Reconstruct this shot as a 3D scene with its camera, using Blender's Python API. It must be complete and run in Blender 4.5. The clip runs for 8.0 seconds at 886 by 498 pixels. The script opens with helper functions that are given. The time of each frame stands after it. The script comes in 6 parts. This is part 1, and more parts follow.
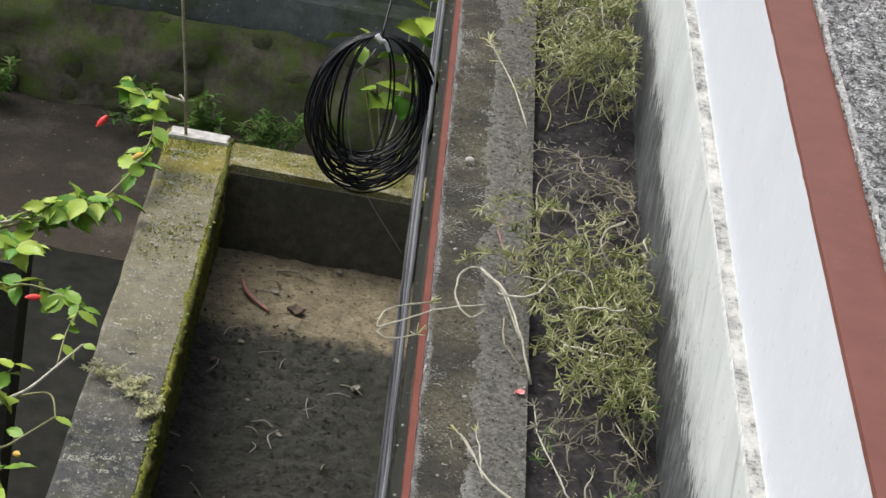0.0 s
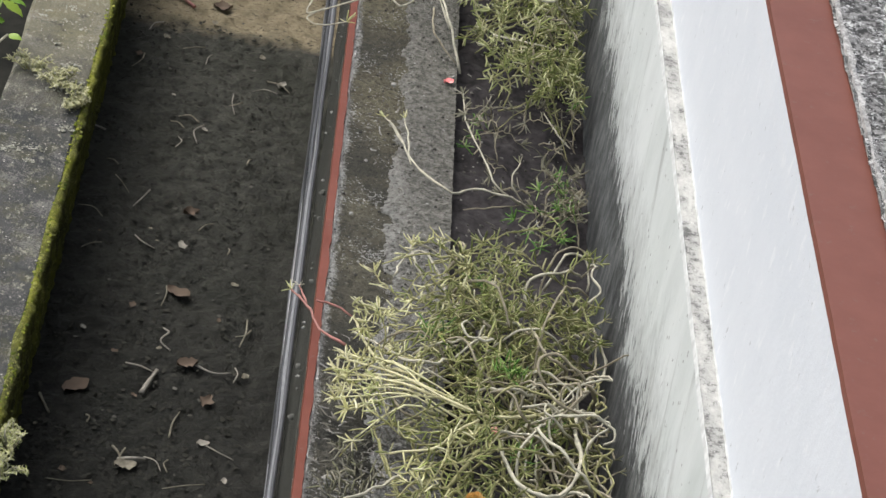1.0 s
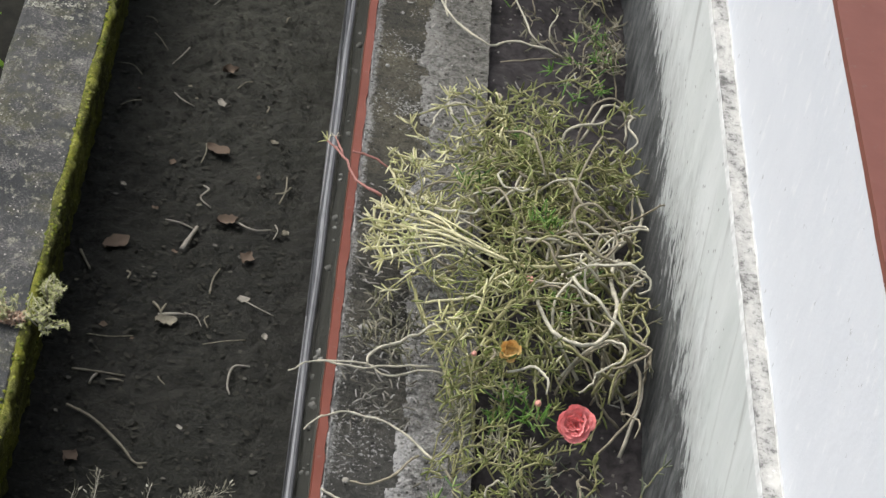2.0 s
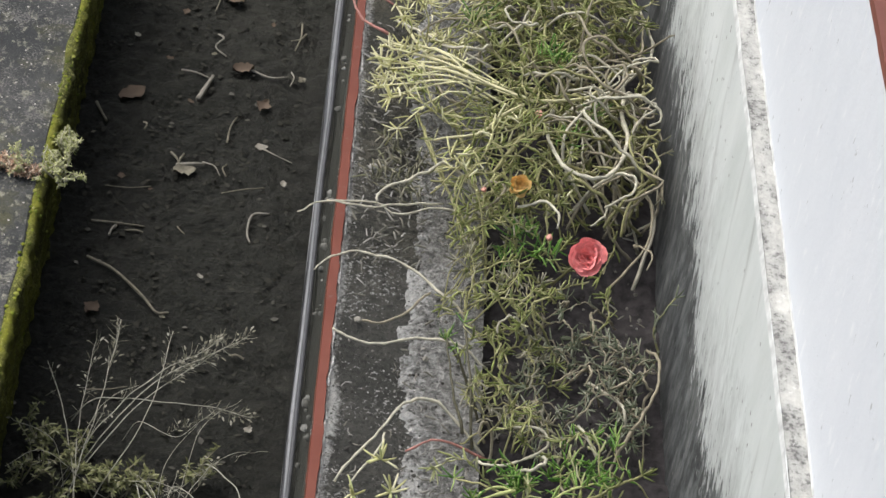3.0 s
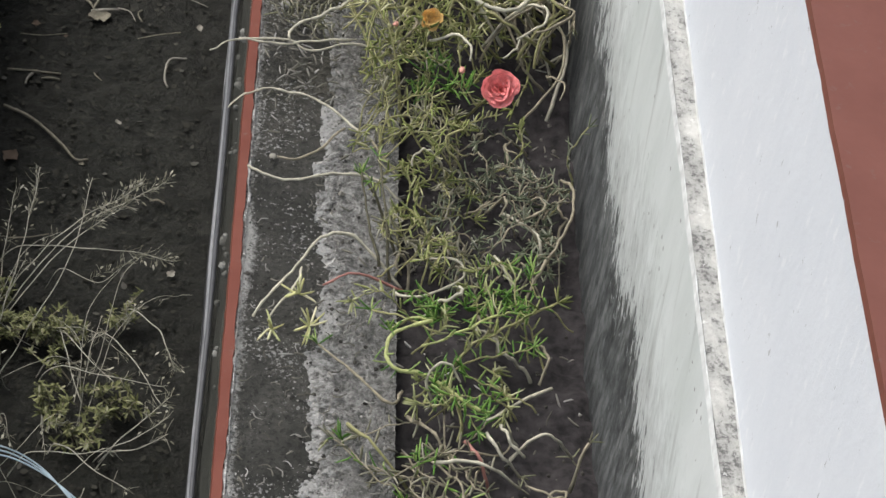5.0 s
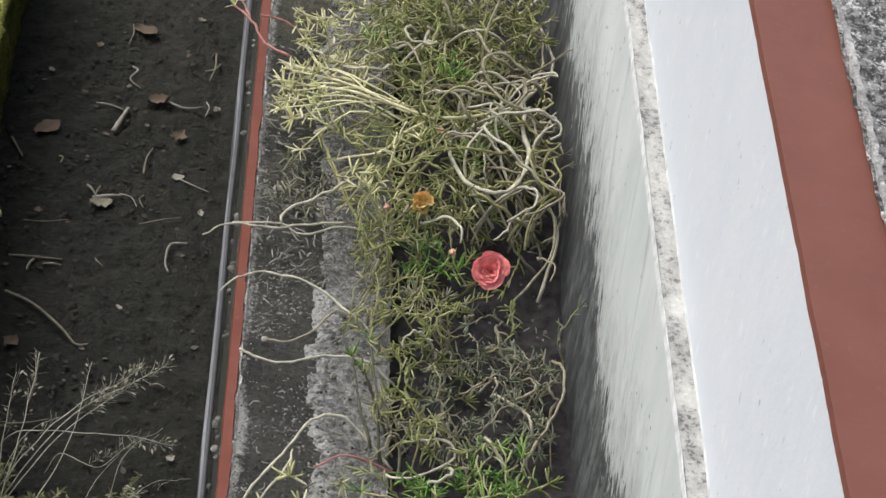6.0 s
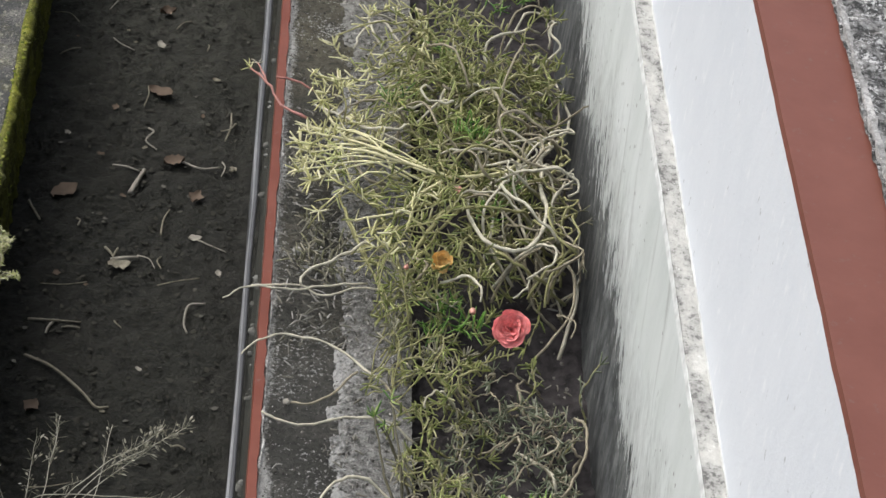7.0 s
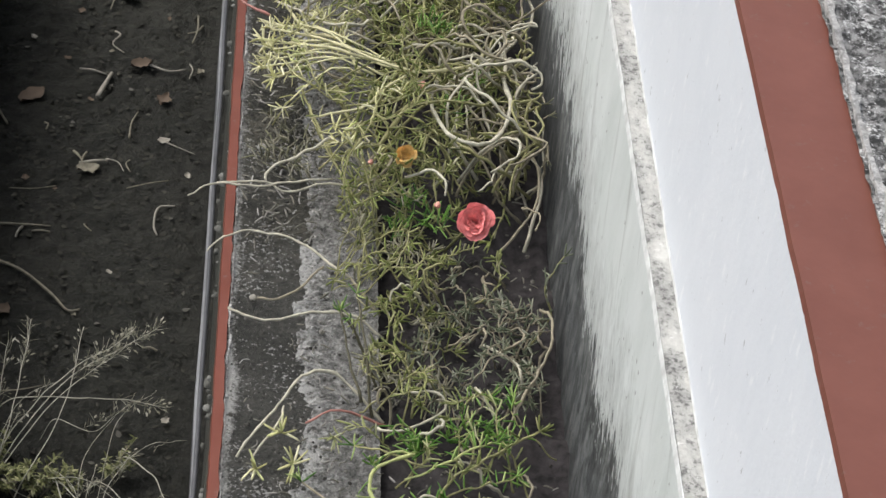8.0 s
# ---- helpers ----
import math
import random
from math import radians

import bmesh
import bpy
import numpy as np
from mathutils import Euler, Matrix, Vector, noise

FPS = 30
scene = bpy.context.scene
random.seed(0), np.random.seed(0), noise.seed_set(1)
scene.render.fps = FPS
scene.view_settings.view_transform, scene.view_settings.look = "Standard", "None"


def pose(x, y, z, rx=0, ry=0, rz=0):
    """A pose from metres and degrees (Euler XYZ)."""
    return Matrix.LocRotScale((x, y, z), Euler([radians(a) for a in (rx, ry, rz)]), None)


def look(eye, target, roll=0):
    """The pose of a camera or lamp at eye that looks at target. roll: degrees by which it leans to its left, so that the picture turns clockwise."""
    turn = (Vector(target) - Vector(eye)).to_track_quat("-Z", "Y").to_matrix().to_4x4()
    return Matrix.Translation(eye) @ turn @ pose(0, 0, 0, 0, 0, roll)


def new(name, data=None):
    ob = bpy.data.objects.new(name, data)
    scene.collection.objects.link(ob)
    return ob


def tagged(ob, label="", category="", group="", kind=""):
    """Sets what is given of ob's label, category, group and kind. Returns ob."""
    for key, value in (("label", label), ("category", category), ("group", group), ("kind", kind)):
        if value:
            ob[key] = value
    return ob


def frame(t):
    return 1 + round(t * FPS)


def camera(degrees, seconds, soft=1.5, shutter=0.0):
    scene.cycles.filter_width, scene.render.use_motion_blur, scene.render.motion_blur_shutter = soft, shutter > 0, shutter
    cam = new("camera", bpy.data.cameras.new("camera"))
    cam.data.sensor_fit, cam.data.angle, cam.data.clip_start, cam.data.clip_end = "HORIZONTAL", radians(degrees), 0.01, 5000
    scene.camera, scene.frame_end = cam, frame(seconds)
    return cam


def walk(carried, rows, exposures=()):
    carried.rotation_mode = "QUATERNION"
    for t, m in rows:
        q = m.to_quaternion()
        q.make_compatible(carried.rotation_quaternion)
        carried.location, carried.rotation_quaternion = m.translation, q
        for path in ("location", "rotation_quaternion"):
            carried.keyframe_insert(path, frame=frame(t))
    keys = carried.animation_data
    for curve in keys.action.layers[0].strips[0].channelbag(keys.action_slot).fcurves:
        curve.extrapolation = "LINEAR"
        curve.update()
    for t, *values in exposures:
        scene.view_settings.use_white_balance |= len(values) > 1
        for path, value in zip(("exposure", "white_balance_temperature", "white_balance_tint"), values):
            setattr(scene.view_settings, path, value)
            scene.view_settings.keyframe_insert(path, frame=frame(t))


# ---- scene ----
cam = camera(20.81, 8.0)
PATH = [
    (0, pose(-0.2880, -0.3529, 1.6563, 63.318, -10.159, 2.530)),
    (0.3, pose(-0.2920, -0.3815, 1.6508, 62.268, -10.440, 2.802)),
    (0.5, pose(-0.2912, -0.3788, 1.6473, 61.008, -10.454, 2.500)),
    (0.6, pose(-0.2897, -0.3819, 1.6430, 60.395, -10.892, 2.441)),
    (1, pose(-0.2898, -0.3779, 1.6221, 56.841, -11.872, 1.371)),
    (1.5, pose(-0.2887, -0.3901, 1.6106, 54.169, -12.226, 2.071)),
    (1.7, pose(-0.2869, -0.3892, 1.6106, 53.843, -11.942, 2.201)),
    (2.8, pose(-0.2487, -0.3854, 1.5953, 51.474, -9.587, 1.798)),
    (3, pose(-0.2489, -0.3841, 1.5923, 50.048, -9.519, 1.889)),
    (3.3, pose(-0.2462, -0.3785, 1.5923, 47.179, -10.221, 1.059)),
    (3.5, pose(-0.2433, -0.3803, 1.5939, 47.626, -10.131, 0.401)),
    (4, pose(-0.2385, -0.3715, 1.5851, 46.718, -10.305, -0.477)),
    (4.2, pose(-0.2377, -0.3752, 1.5895, 46.745, -10.190, -0.592)),
    (5.5, pose(-0.2275, -0.4105, 1.5934, 47.056, -9.392, -0.266)),
    (5.7, pose(-0.2165, -0.4072, 1.5957, 49.683, -9.513, -0.352)),
    (6, pose(-0.2147, -0.4105, 1.6004, 51.164, -9.067, -0.409)),
    (6.5, pose(-0.2095, -0.4064, 1.6033, 52.845, -8.289, -0.837)),
    (6.8, pose(-0.2108, -0.4051, 1.6079, 53.319, -8.410, -0.945)),
    (7, pose(-0.2202, -0.4060, 1.6062, 52.441, -8.054, -0.757)),
    (7.5, pose(-0.2122, -0.4160, 1.6017, 51.591, -7.472, -1.291)),
    (8, pose(-0.2080, -0.4195, 1.6034, 50.328, -7.761, -1.718)),
]
walk(cam, PATH, exposures=[(0, 0.58), (1.5, 0.55), (3.0, 0.55), (4.0, 0.49), (5.5, 0.44), (7.0, 0.49), (8.0, 0.48)])

# ---- world and light ----
SUN_UP, SUN_TURN = radians(55), radians(301)
world = bpy.data.worlds.new("overcast_sky")
scene.world = world
world.use_nodes = True
wn = world.node_tree
sky = wn.nodes.new("ShaderNodeTexSky")
sky.sky_type, sky.sun_disc = "NISHITA", False
sky.sun_elevation, sky.sun_rotation = SUN_UP, SUN_TURN
sky.air_density, sky.dust_density, sky.ozone_density = 1.0, 4.0, 1.0
grey = wn.nodes.new("ShaderNodeHueSaturation")
grey.inputs["Saturation"].default_value = 0.55
wn.links.new(sky.outputs[0], grey.inputs["Color"])
wn.links.new(grey.outputs[0], wn.nodes["Background"].inputs[0])
wn.nodes["Background"].inputs[1].default_value = 0.15
sun = new("sun", bpy.data.lights.new("sun", "SUN"))
sun.data.energy, sun.data.angle, sun.data.color = 1.2, radians(45), (1.0, 0.975, 0.95)
SUN_DIR = Vector((math.sin(SUN_TURN) * math.cos(SUN_UP), math.cos(SUN_TURN) * math.cos(SUN_UP), math.sin(SUN_UP)))
sun.matrix_world = look(SUN_DIR * 20, (0, 0, 0))


# ---- materials ----
class Nodes:
    """Short hand for node materials in object space (metres)."""

    def __init__(self, name, rough=0.85, metal=0.0, spec=0.3):
        self.m = bpy.data.materials.new(name)
        self.m.use_nodes = True
        self.t = self.m.node_tree
        self.b = self.t.nodes["Principled BSDF"]
        self.b.inputs["Roughness"].default_value = rough
        self.b.inputs["Metallic"].default_value = metal
        self.b.inputs["Specular IOR Level"].default_value = spec
        self.co = self.t.nodes.new("ShaderNodeTexCoord").outputs["Object"]

    def link(self, a, b):
        self.t.links.new(a, b)

    def noise(self, scale, detail=5, rough=0.6, stretch=None, offset=(0, 0, 0)):
        n = self.t.nodes.new("ShaderNodeTexNoise")
        n.inputs["Scale"].default_value, n.inputs["Detail"].default_value, n.inputs["Roughness"].default_value = scale, detail, rough
        mp = self.t.nodes.new("ShaderNodeMapping")
        mp.inputs["Scale"].default_value = stretch or (1, 1, 1)
        mp.inputs["Location"].default_value = offset
        self.link(self.co, mp.inputs[0])
        self.link(mp.outputs[0], n.inputs["Vector"])
        return n.outputs[0]

    def ramp(self, src, lo, hi, a=(0, 0, 0), b=(1, 1, 1)):
        r = self.t.nodes.new("ShaderNodeValToRGB")
        r.color_ramp.elements[0].position, r.color_ramp.elements[1].position = lo, hi
        r.color_ramp.elements[0].color, r.color_ramp.elements[1].color = (*a, 1), (*b, 1)
        self.link(src, r.inputs[0])
        return r.outputs[0]

    def mix(self, fac, a, b, blend="MIX"):
        n = self.t.nodes.new("ShaderNodeMix")
        n.data_type, n.blend_type = "RGBA", blend
        for sock, v in ((n.inputs[0], fac), (n.inputs[6], a), (n.inputs[7], b)):
            if isinstance(v, (int, float)):
                sock.default_value = v
            elif isinstance(v, tuple):
                sock.default_value = (*v, 1)
            else:
                self.link(v, sock)
        return n.outputs[2]

    def math(self, op, a, b=0.0, clamp=False):
        n = self.t.nodes.new("ShaderNodeMath")
        n.operation, n.use_clamp = op, clamp
        for sock, v in zip(n.inputs, (a, b)):
            if isinstance(v, (int, float)):
                sock.default_value = v
            else:
                self.link(v, sock)
        return n.outputs[0]

    def axis(self, i):
        n = self.t.nodes.new("ShaderNodeSeparateXYZ")
        self.link(self.co, n.inputs[0])
        return n.outputs[i]

    def speckle(self, scale, size, share):
        """Small separate spots: 1 inside, 0 outside; share: how many cells carry one."""
        n = self.t.nodes.new("ShaderNodeTexVoronoi")
        n.inputs["Scale"].default_value = scale
        self.link(self.co, n.inputs["Vector"])
        near = self.math("LESS_THAN", n.outputs["Distance"], size)
        n2 = self.t.nodes.new("ShaderNodeSeparateColor")
        self.link(n.outputs["Color"], n2.inputs[0])
        return self.math("MULTIPLY", near, self.math("LESS_THAN", n2.outputs[0], share))

    def colour(self, c):
        self.link(c, self.b.inputs["Base Color"])
        return self

    def bump(self, h, strength=0.3, dist=0.004):
        n = self.t.nodes.new("ShaderNodeBump")
        n.inputs["Strength"].default_value, n.inputs["Distance"].default_value = strength, dist
        self.link(h, n.inputs["Height"])
        self.link(n.outputs[0], self.b.inputs["Normal"])
        return self


def plain(name, c, rough=0.7, vary=0.25, scale=40, metal=0.0, bump=0.2):
    k = Nodes(name, rough, metal)
    n = k.noise(scale)
    d = tuple(v * (1 - vary) for v in c)
    e = tuple(min(1, v * (1 + vary)) for v in c)
    k.colour(k.ramp(n, 0.3, 0.7, d, e)).bump(n, bump, 0.002)
    return k.m


def per_piece(name, stops, rough=0.6, grain=90):
    """Colour that differs from leaf to leaf (joined meshes: per island)."""
    k = Nodes(name, rough)
    g = k.t.nodes.new("ShaderNodeNewGeometry")
    r = k.t.nodes.new("ShaderNodeValToRGB")
    el = r.color_ramp.elements
    while len(el) < len(stops):
        el.new(0.5)
    for e, (p, c) in zip(el, stops):
        e.position, e.color = p, (*c, 1)
    k.link(g.outputs["Random Per Island"], r.inputs[0])
    n = k.noise(grain, 3)
    k.colour(k.mix(0.5, r.outputs[0], k.ramp(n, 0.3, 0.7, (0.62, 0.62, 0.62), (1, 1, 1)), "MULTIPLY"))
    return k.m


def mat_house_wall():
    k = Nodes("white_wall_paint", 0.6)
    z = k.axis(2)
    y = k.axis(1)
    up = k.math("GREATER_THAN", z, 0.336)
    base = k.mix(k.ramp(k.noise(7, 6, 0.65), 0.35, 0.7), (0.64, 0.675, 0.71), (0.69, 0.72, 0.75))
    old = k.mix(k.ramp(k.noise(8, 6, 0.65, (1, 1, 0.4)), 0.38, 0.68), (0.655, 0.685, 0.67), (0.53, 0.57, 0.545))
    base = k.mix(up, old, base)
    # mould that creeps up from the soil, drawn out by the rain
    k2 = k.t.nodes.new("ShaderNodeCombineXYZ")
    k.link(k.math("ADD", y, k.math("MULTIPLY", z, -0.55)), k2.inputs[1])
    k.link(k.math("MULTIPLY", z, 0.42), k2.inputs[2])
    st = k.t.nodes.new("ShaderNodeTexNoise")
    st.inputs["Scale"].default_value, st.inputs["Detail"].default_value, st.inputs["Roughness"].default_value = 62, 9, 0.78
    k.link(k2.outputs[0], st.inputs["Vector"])
    reach = k.math("ADD", k.math("MULTIPLY", k.noise(5.0, 5, 0.6), 0.20), 0.078)
    low = k.math("DIVIDE", k.math("SUBTRACT", reach, z), 0.27)
    st2 = k.t.nodes.new("ShaderNodeTexNoise")
    st2.inputs["Scale"].default_value, st2.inputs["Detail"].default_value, st2.inputs["Roughness"].default_value = 170, 5, 0.7
    k.link(k2.outputs[0], st2.inputs["Vector"])
    level = k.math("ADD", k.math("ADD", k.math("MULTIPLY", st.outputs[0], 1.1), k.math("MULTIPLY", st2.outputs[0], 0.55)), low)
    veil = k.ramp(level, 0.62, 1.22)
    streak = k.ramp(level, 0.98, 1.24)
    grime = k.ramp(k.noise(90, 5, 0.7), 0.3, 0.7, (0.022, 0.024, 0.024), (0.085, 0.09, 0.09))
    c = k.mix(k.math("MULTIPLY", veil, 0.6), base, (0.20, 0.21, 0.20))
    worn = k.ramp(k.noise(34, 7, 0.75, (1, 1.6, 0.5), (2, 6, 4)), 0.46, 0.66, (1, 1, 1), (0.62, 0.62, 0.62))
    c = k.mix(k.math("MULTIPLY", streak, worn), c, grime)
    # rare dark runs higher up, scratches and nicks
    run = k.t.nodes.new("ShaderNodeTexNoise")
    run.inputs["Scale"].default_value, run.inputs["Detail"].default_value = 26, 6
    k3 = k.t.nodes.new("ShaderNodeCombineXYZ")
    k.link(k.math("ADD", y, k.math("MULTIPLY", z, -0.5)), k3.inputs[1])
    k.link(k.math("MULTIPLY", z, 0.16), k3.inputs[2])
    k.link(k3.outputs[0], run.inputs["Vector"])
    c = k.mix(k.math("MULTIPLY", k.math("MULTIPLY", k.ramp(run.outputs[0], 0.60, 0.72), k.math("SUBTRACT", 1.0, up)), 0.6), c, (0.22, 0.23, 0.21))
    nick = k.ramp(k.noise(62, 5, 0.65, (1, 1.9, 1.0)), 0.675, 0.70)
    c = k.mix(k.math("MULTIPLY", nick, 0.6), c, (0.24, 0.25, 0.24))
    pale = k.ramp(k.noise(40, 5, 0.6, (1, 1.8, 0.8), (5, 2, 1)), 0.60, 0.68)
    c = k.mix(k.math("MULTIPLY", k.math("MULTIPLY", pale, up), 0.3), c, (0.86, 0.87, 0.87))
    c = k.mix(k.math("MULTIPLY", k.speckle(75, 0.15, 0.09), 0.8), c, (0.2, 0.2, 0.19))
    k.colour(c).bump(k.math("ADD", k.noise(45, 7, 0.7), k.math("MULTIPLY", nick, -1.2)), 0.22, 0.004)
    return k.m


def mat_ledge():
    k = Nodes("stained_ledge_paint", 0.8)
    n = k.noise(30, 8, 0.75, (1, 0.6, 1))
    m = k.noise(170, 5, 0.7)
    c = k.mix(k.ramp(n, 0.36, 0.60), (0.60, 0.60, 0.56), (0.27, 0.27, 0.255))
    c = k.mix(k.ramp(k.math("ADD", m, k.math("MULTIPLY", n, 0.7)), 0.88, 1.0), c, (0.05, 0.05, 0.048))
    c = k.mix(k.ramp(k.math("ADD", m, k.math("MULTIPLY", n, -0.4)), 0.42, 0.5), c, (0.72, 0.72, 0.69))
    c = k.mix(0.2, c, (0.42, 0.42, 0.40))
    k.colour(c).bump(k.math("ADD", n, m), 0.6, 0.004)
    return k.m


def mat_red(name, a, b):
    k = Nodes(name, 0.55)
    n = k.noise(18, 5)
    c = k.mix(k.ramp(n, 0.35, 0.7), a, b)
    c = k.mix(k.math("MULTIPLY", k.ramp(k.noise(110, 5), 0.62, 0.74), 0.6), c, (0.16, 0.10, 0.08))
    k.colour(c).bump(n, 0.15, 0.003)
    return k.m


def mat_concrete(name, a, b, dark, moss=None, scale=1.0, sharp=0.0, spread=0.0, spots=(0.42, 0.40, 0.36), stain=0.5, flecks=0.6, far=False):
    k = Nodes(name, 0.9)
    n1, n2, n3 = k.noise(5 * scale, 5), k.noise(45 * scale, 6, 0.7), k.noise(210 * scale, 3)
    c = k.mix(k.ramp(n2, 0.3 + sharp, 0.72 - sharp), a, b)
    c = k.mix(k.math("MULTIPLY", k.ramp(n1, 0.40, 0.62), stain), c, dark)
    if moss:
        c = k.mix(k.math("MULTIPLY", k.ramp(k.noise(11 * scale, 6, 0.7, None, (3, 1, 2)), 0.5 - spread, 0.66 - spread), 0.8), c, moss)
    if far:
        # brown lichen, thicker towards the corner, and a yellow cushion of moss at its end
        y = k.math("ADD", k.axis(1), k.math("MULTIPLY", k.noise(13, 7, 0.75, None, (5, 5, 1)), 0.9))
        for lo, hi, tone, much in ((4.0, 4.65, (0.23, 0.212, 0.135), 0.85), (5.10, 5.26, (0.26, 0.225, 0.04), 0.9)):
            r = k.t.nodes.new("ShaderNodeMapRange")
            r.inputs[1].default_value, r.inputs[2].default_value, r.inputs[4].default_value = lo, hi, much
            k.link(y, r.inputs[0])
            c = k.mix(r.outputs[0], c, tone)
        crust = k.ramp(k.noise(38, 7, 0.75, (1.6, 1, 1), (2, 9, 4)), 0.55, 0.63)
        c = k.mix(k.math("MULTIPLY", crust, 0.55), c, (0.40, 0.39, 0.30))
        c = k.mix(k.math("MULTIPLY", k.ramp(k.noise(30, 7, 0.75, None, (7, 1, 6)), 0.56, 0.66), 0.7), c, dark)
    c = k.mix(k.math("MULTIPLY", k.ramp(n3, 0.62, 0.7), 0.5), c, tuple(v * 0.3 for v in a))
    fleck = k.noise(260, 5, 0.75, None, (8, 3, 5))
    c = k.mix(k.math("MULTIPLY", k.ramp(k.math("ADD", fleck, k.math("MULTIPLY", k.noise(14 * scale, 4, 0.6, None, (1, 7, 2)), 0.6)), 0.84, 0.93), flecks), c, spots)
    c = k.mix(k.speckle(130 * scale, 0.22, 0.12), c, spots)
    k.colour(c).bump(k.math("ADD", n2, k.math("MULTIPLY", n3, 0.6)), 0.9, 0.006)
    return k.m


M = {}
M["wall"] = mat_house_wall()
M["ledge"] = mat_ledge()
M["red"] = mat_red("red_oxide_paint", (0.135, 0.034, 0.019), (0.17, 0.050, 0.031))
M["red_border"] = mat_red("faded_red_oxide_paint", (0.150, 0.053, 0.037), (0.178, 0.066, 0.047))
def mat_rim(name, a, b, dark, lime, edge, width, strength, film, pit=0.75):
    """Weathered cement; a lime crust clings to one long edge of it (x = edge)."""
    k = Nodes(name, 0.9)
    n1, n2, n3, n4 = k.noise(7, 5), k.noise(55, 7, 0.72), k.noise(190, 6, 0.75), k.noise(16, 5, 0.65, (1, 0.7, 1), (4, 4, 4))
    c = k.mix(k.ramp(n2, 0.33, 0.68), a, b)
    # olive-brown algae film on the older, farther stretch
    film_y = k.math("ADD", k.axis(1), k.math("MULTIPLY", k.noise(6, 6, 0.7, None, (2, 2, 5)), 1.6))
    r = k.t.nodes.new("ShaderNodeMapRange")
    r.inputs[1].default_value, r.inputs[2].default_value, r.inputs[4].default_value = 2.2, 3.3, 0.9
    k.link(film_y, r.inputs[0])
    c = k.mix(r.outputs[0], c, k.mix(k.ramp(n2, 0.3, 0.7), film[0], film[1]))
    c = k.mix(k.math("MULTIPLY", k.ramp(n1, 0.38, 0.6), 0.8), c, dark)
    x = k.math("DIVIDE", k.math("ABSOLUTE", k.math("SUBTRACT", k.axis(0), edge)), width)
    patchy = k.math("MULTIPLY", k.ramp(k.noise(4.5, 5, 0.6, None, (1, 5, 9)), 0.36, 0.62), 0.13)
    crust = k.math("SUBTRACT", k.math("ADD", k.math("ADD", patchy, k.math("MULTIPLY", n3, 0.9)), k.math("MULTIPLY", n4, 0.8)), k.math("MULTIPLY", k.math("MINIMUM", x, 1.6), 0.26))
    c = k.mix(k.math("MULTIPLY", k.ramp(k.noise(120, 5, 0.7, None, (3, 3, 7)), 0.42, 0.5, (1, 1, 1), (0, 0, 0)), 0.45), c, tuple(v * 0.4 for v in a))
    c = k.mix(k.math("MULTIPLY", k.ramp(crust, 0.70, 0.92), strength), c, lime)
    c = k.mix(k.math("MULTIPLY", k.ramp(k.noise(190, 4, 0.7, None, (2, 9, 3)), 0.56, 0.64), pit), c, tuple(v * 0.3 for v in a))
    speck = k.math("ADD", k.noise(240, 4, 0.7, None, (6, 2, 2)), k.math("MULTIPLY", k.noise(11, 5, 0.65, None, (5, 1, 3)), 0.7))
    c = k.mix(k.math("MULTIPLY", k.ramp(speck, 0.96, 1.06), 0.75), c, lime)
    k.colour(c).bump(k.math("ADD", n2, k.math("MULTIPLY", n3, 1.2)), 1.0, 0.008)
    return k.m


M["cement_dark"] = mat_rim("dark_weathered_cement", (0.066, 0.065, 0.058), (0.135, 0.132, 0.115), (0.045, 0.045, 0.038), (0.50, 0.495, 0.47), -0.149, 0.0085, 0.95, ((0.115, 0.102, 0.062), (0.215, 0.193, 0.125)))
def mat_mortar():
    """Pale crumbling mortar: lime lumps and dark pits, a whiter crust on its broken edge."""
    k = Nodes("pale_rough_mortar", 0.95)
    lump, pit, wide, fine = k.noise(120, 5, 0.7), k.noise(160, 4, 0.65, None, (4, 7, 1)), k.noise(9, 5, 0.65, None, (3, 8, 8)), k.noise(420, 3, 0.6)
    c = k.mix(k.ramp(lump, 0.38, 0.62), (0.115, 0.113, 0.105), (0.37, 0.365, 0.345))
    c = k.mix(k.math("MULTIPLY", k.ramp(wide, 0.42, 0.62), 0.6), c, (0.15, 0.147, 0.135))
    broken = k.math("DIVIDE", k.math("SUBTRACT", k.axis(0), -0.082), 0.040)
    white = k.math("SUBTRACT", k.math("ADD", k.math("MULTIPLY", pit, 1.1), k.math("MULTIPLY", wide, 0.8)), k.math("MULTIPLY", k.math("MINIMUM", broken, 1.4), 0.30))
    c = k.mix(k.math("MULTIPLY", k.ramp(white, 0.76, 0.96), 0.8), c, (0.56, 0.555, 0.53))
    old = k.t.nodes.new("ShaderNodeMapRange")
    old.inputs[1].default_value, old.inputs[2].default_value, old.inputs[4].default_value = 2.2, 3.2, 0.85
    k.link(k.math("ADD", k.axis(1), k.math("MULTIPLY", k.noise(6, 6, 0.7), 1.4)), old.inputs[0])
    c = k.mix(old.outputs[0], c, k.ramp(lump, 0.36, 0.64, (0.10, 0.096, 0.078), (0.27, 0.26, 0.222)))
    c = k.mix(k.math("MULTIPLY", k.ramp(pit, 0.33, 0.42, (1, 1, 1), (0, 0, 0)), 0.8), c, (0.045, 0.044, 0.038))
    k.colour(c).bump(k.math("ADD", lump, k.math("ADD", pit, k.math("MULTIPLY", fine, 0.5))), 1.0, 0.010)
    return k.m


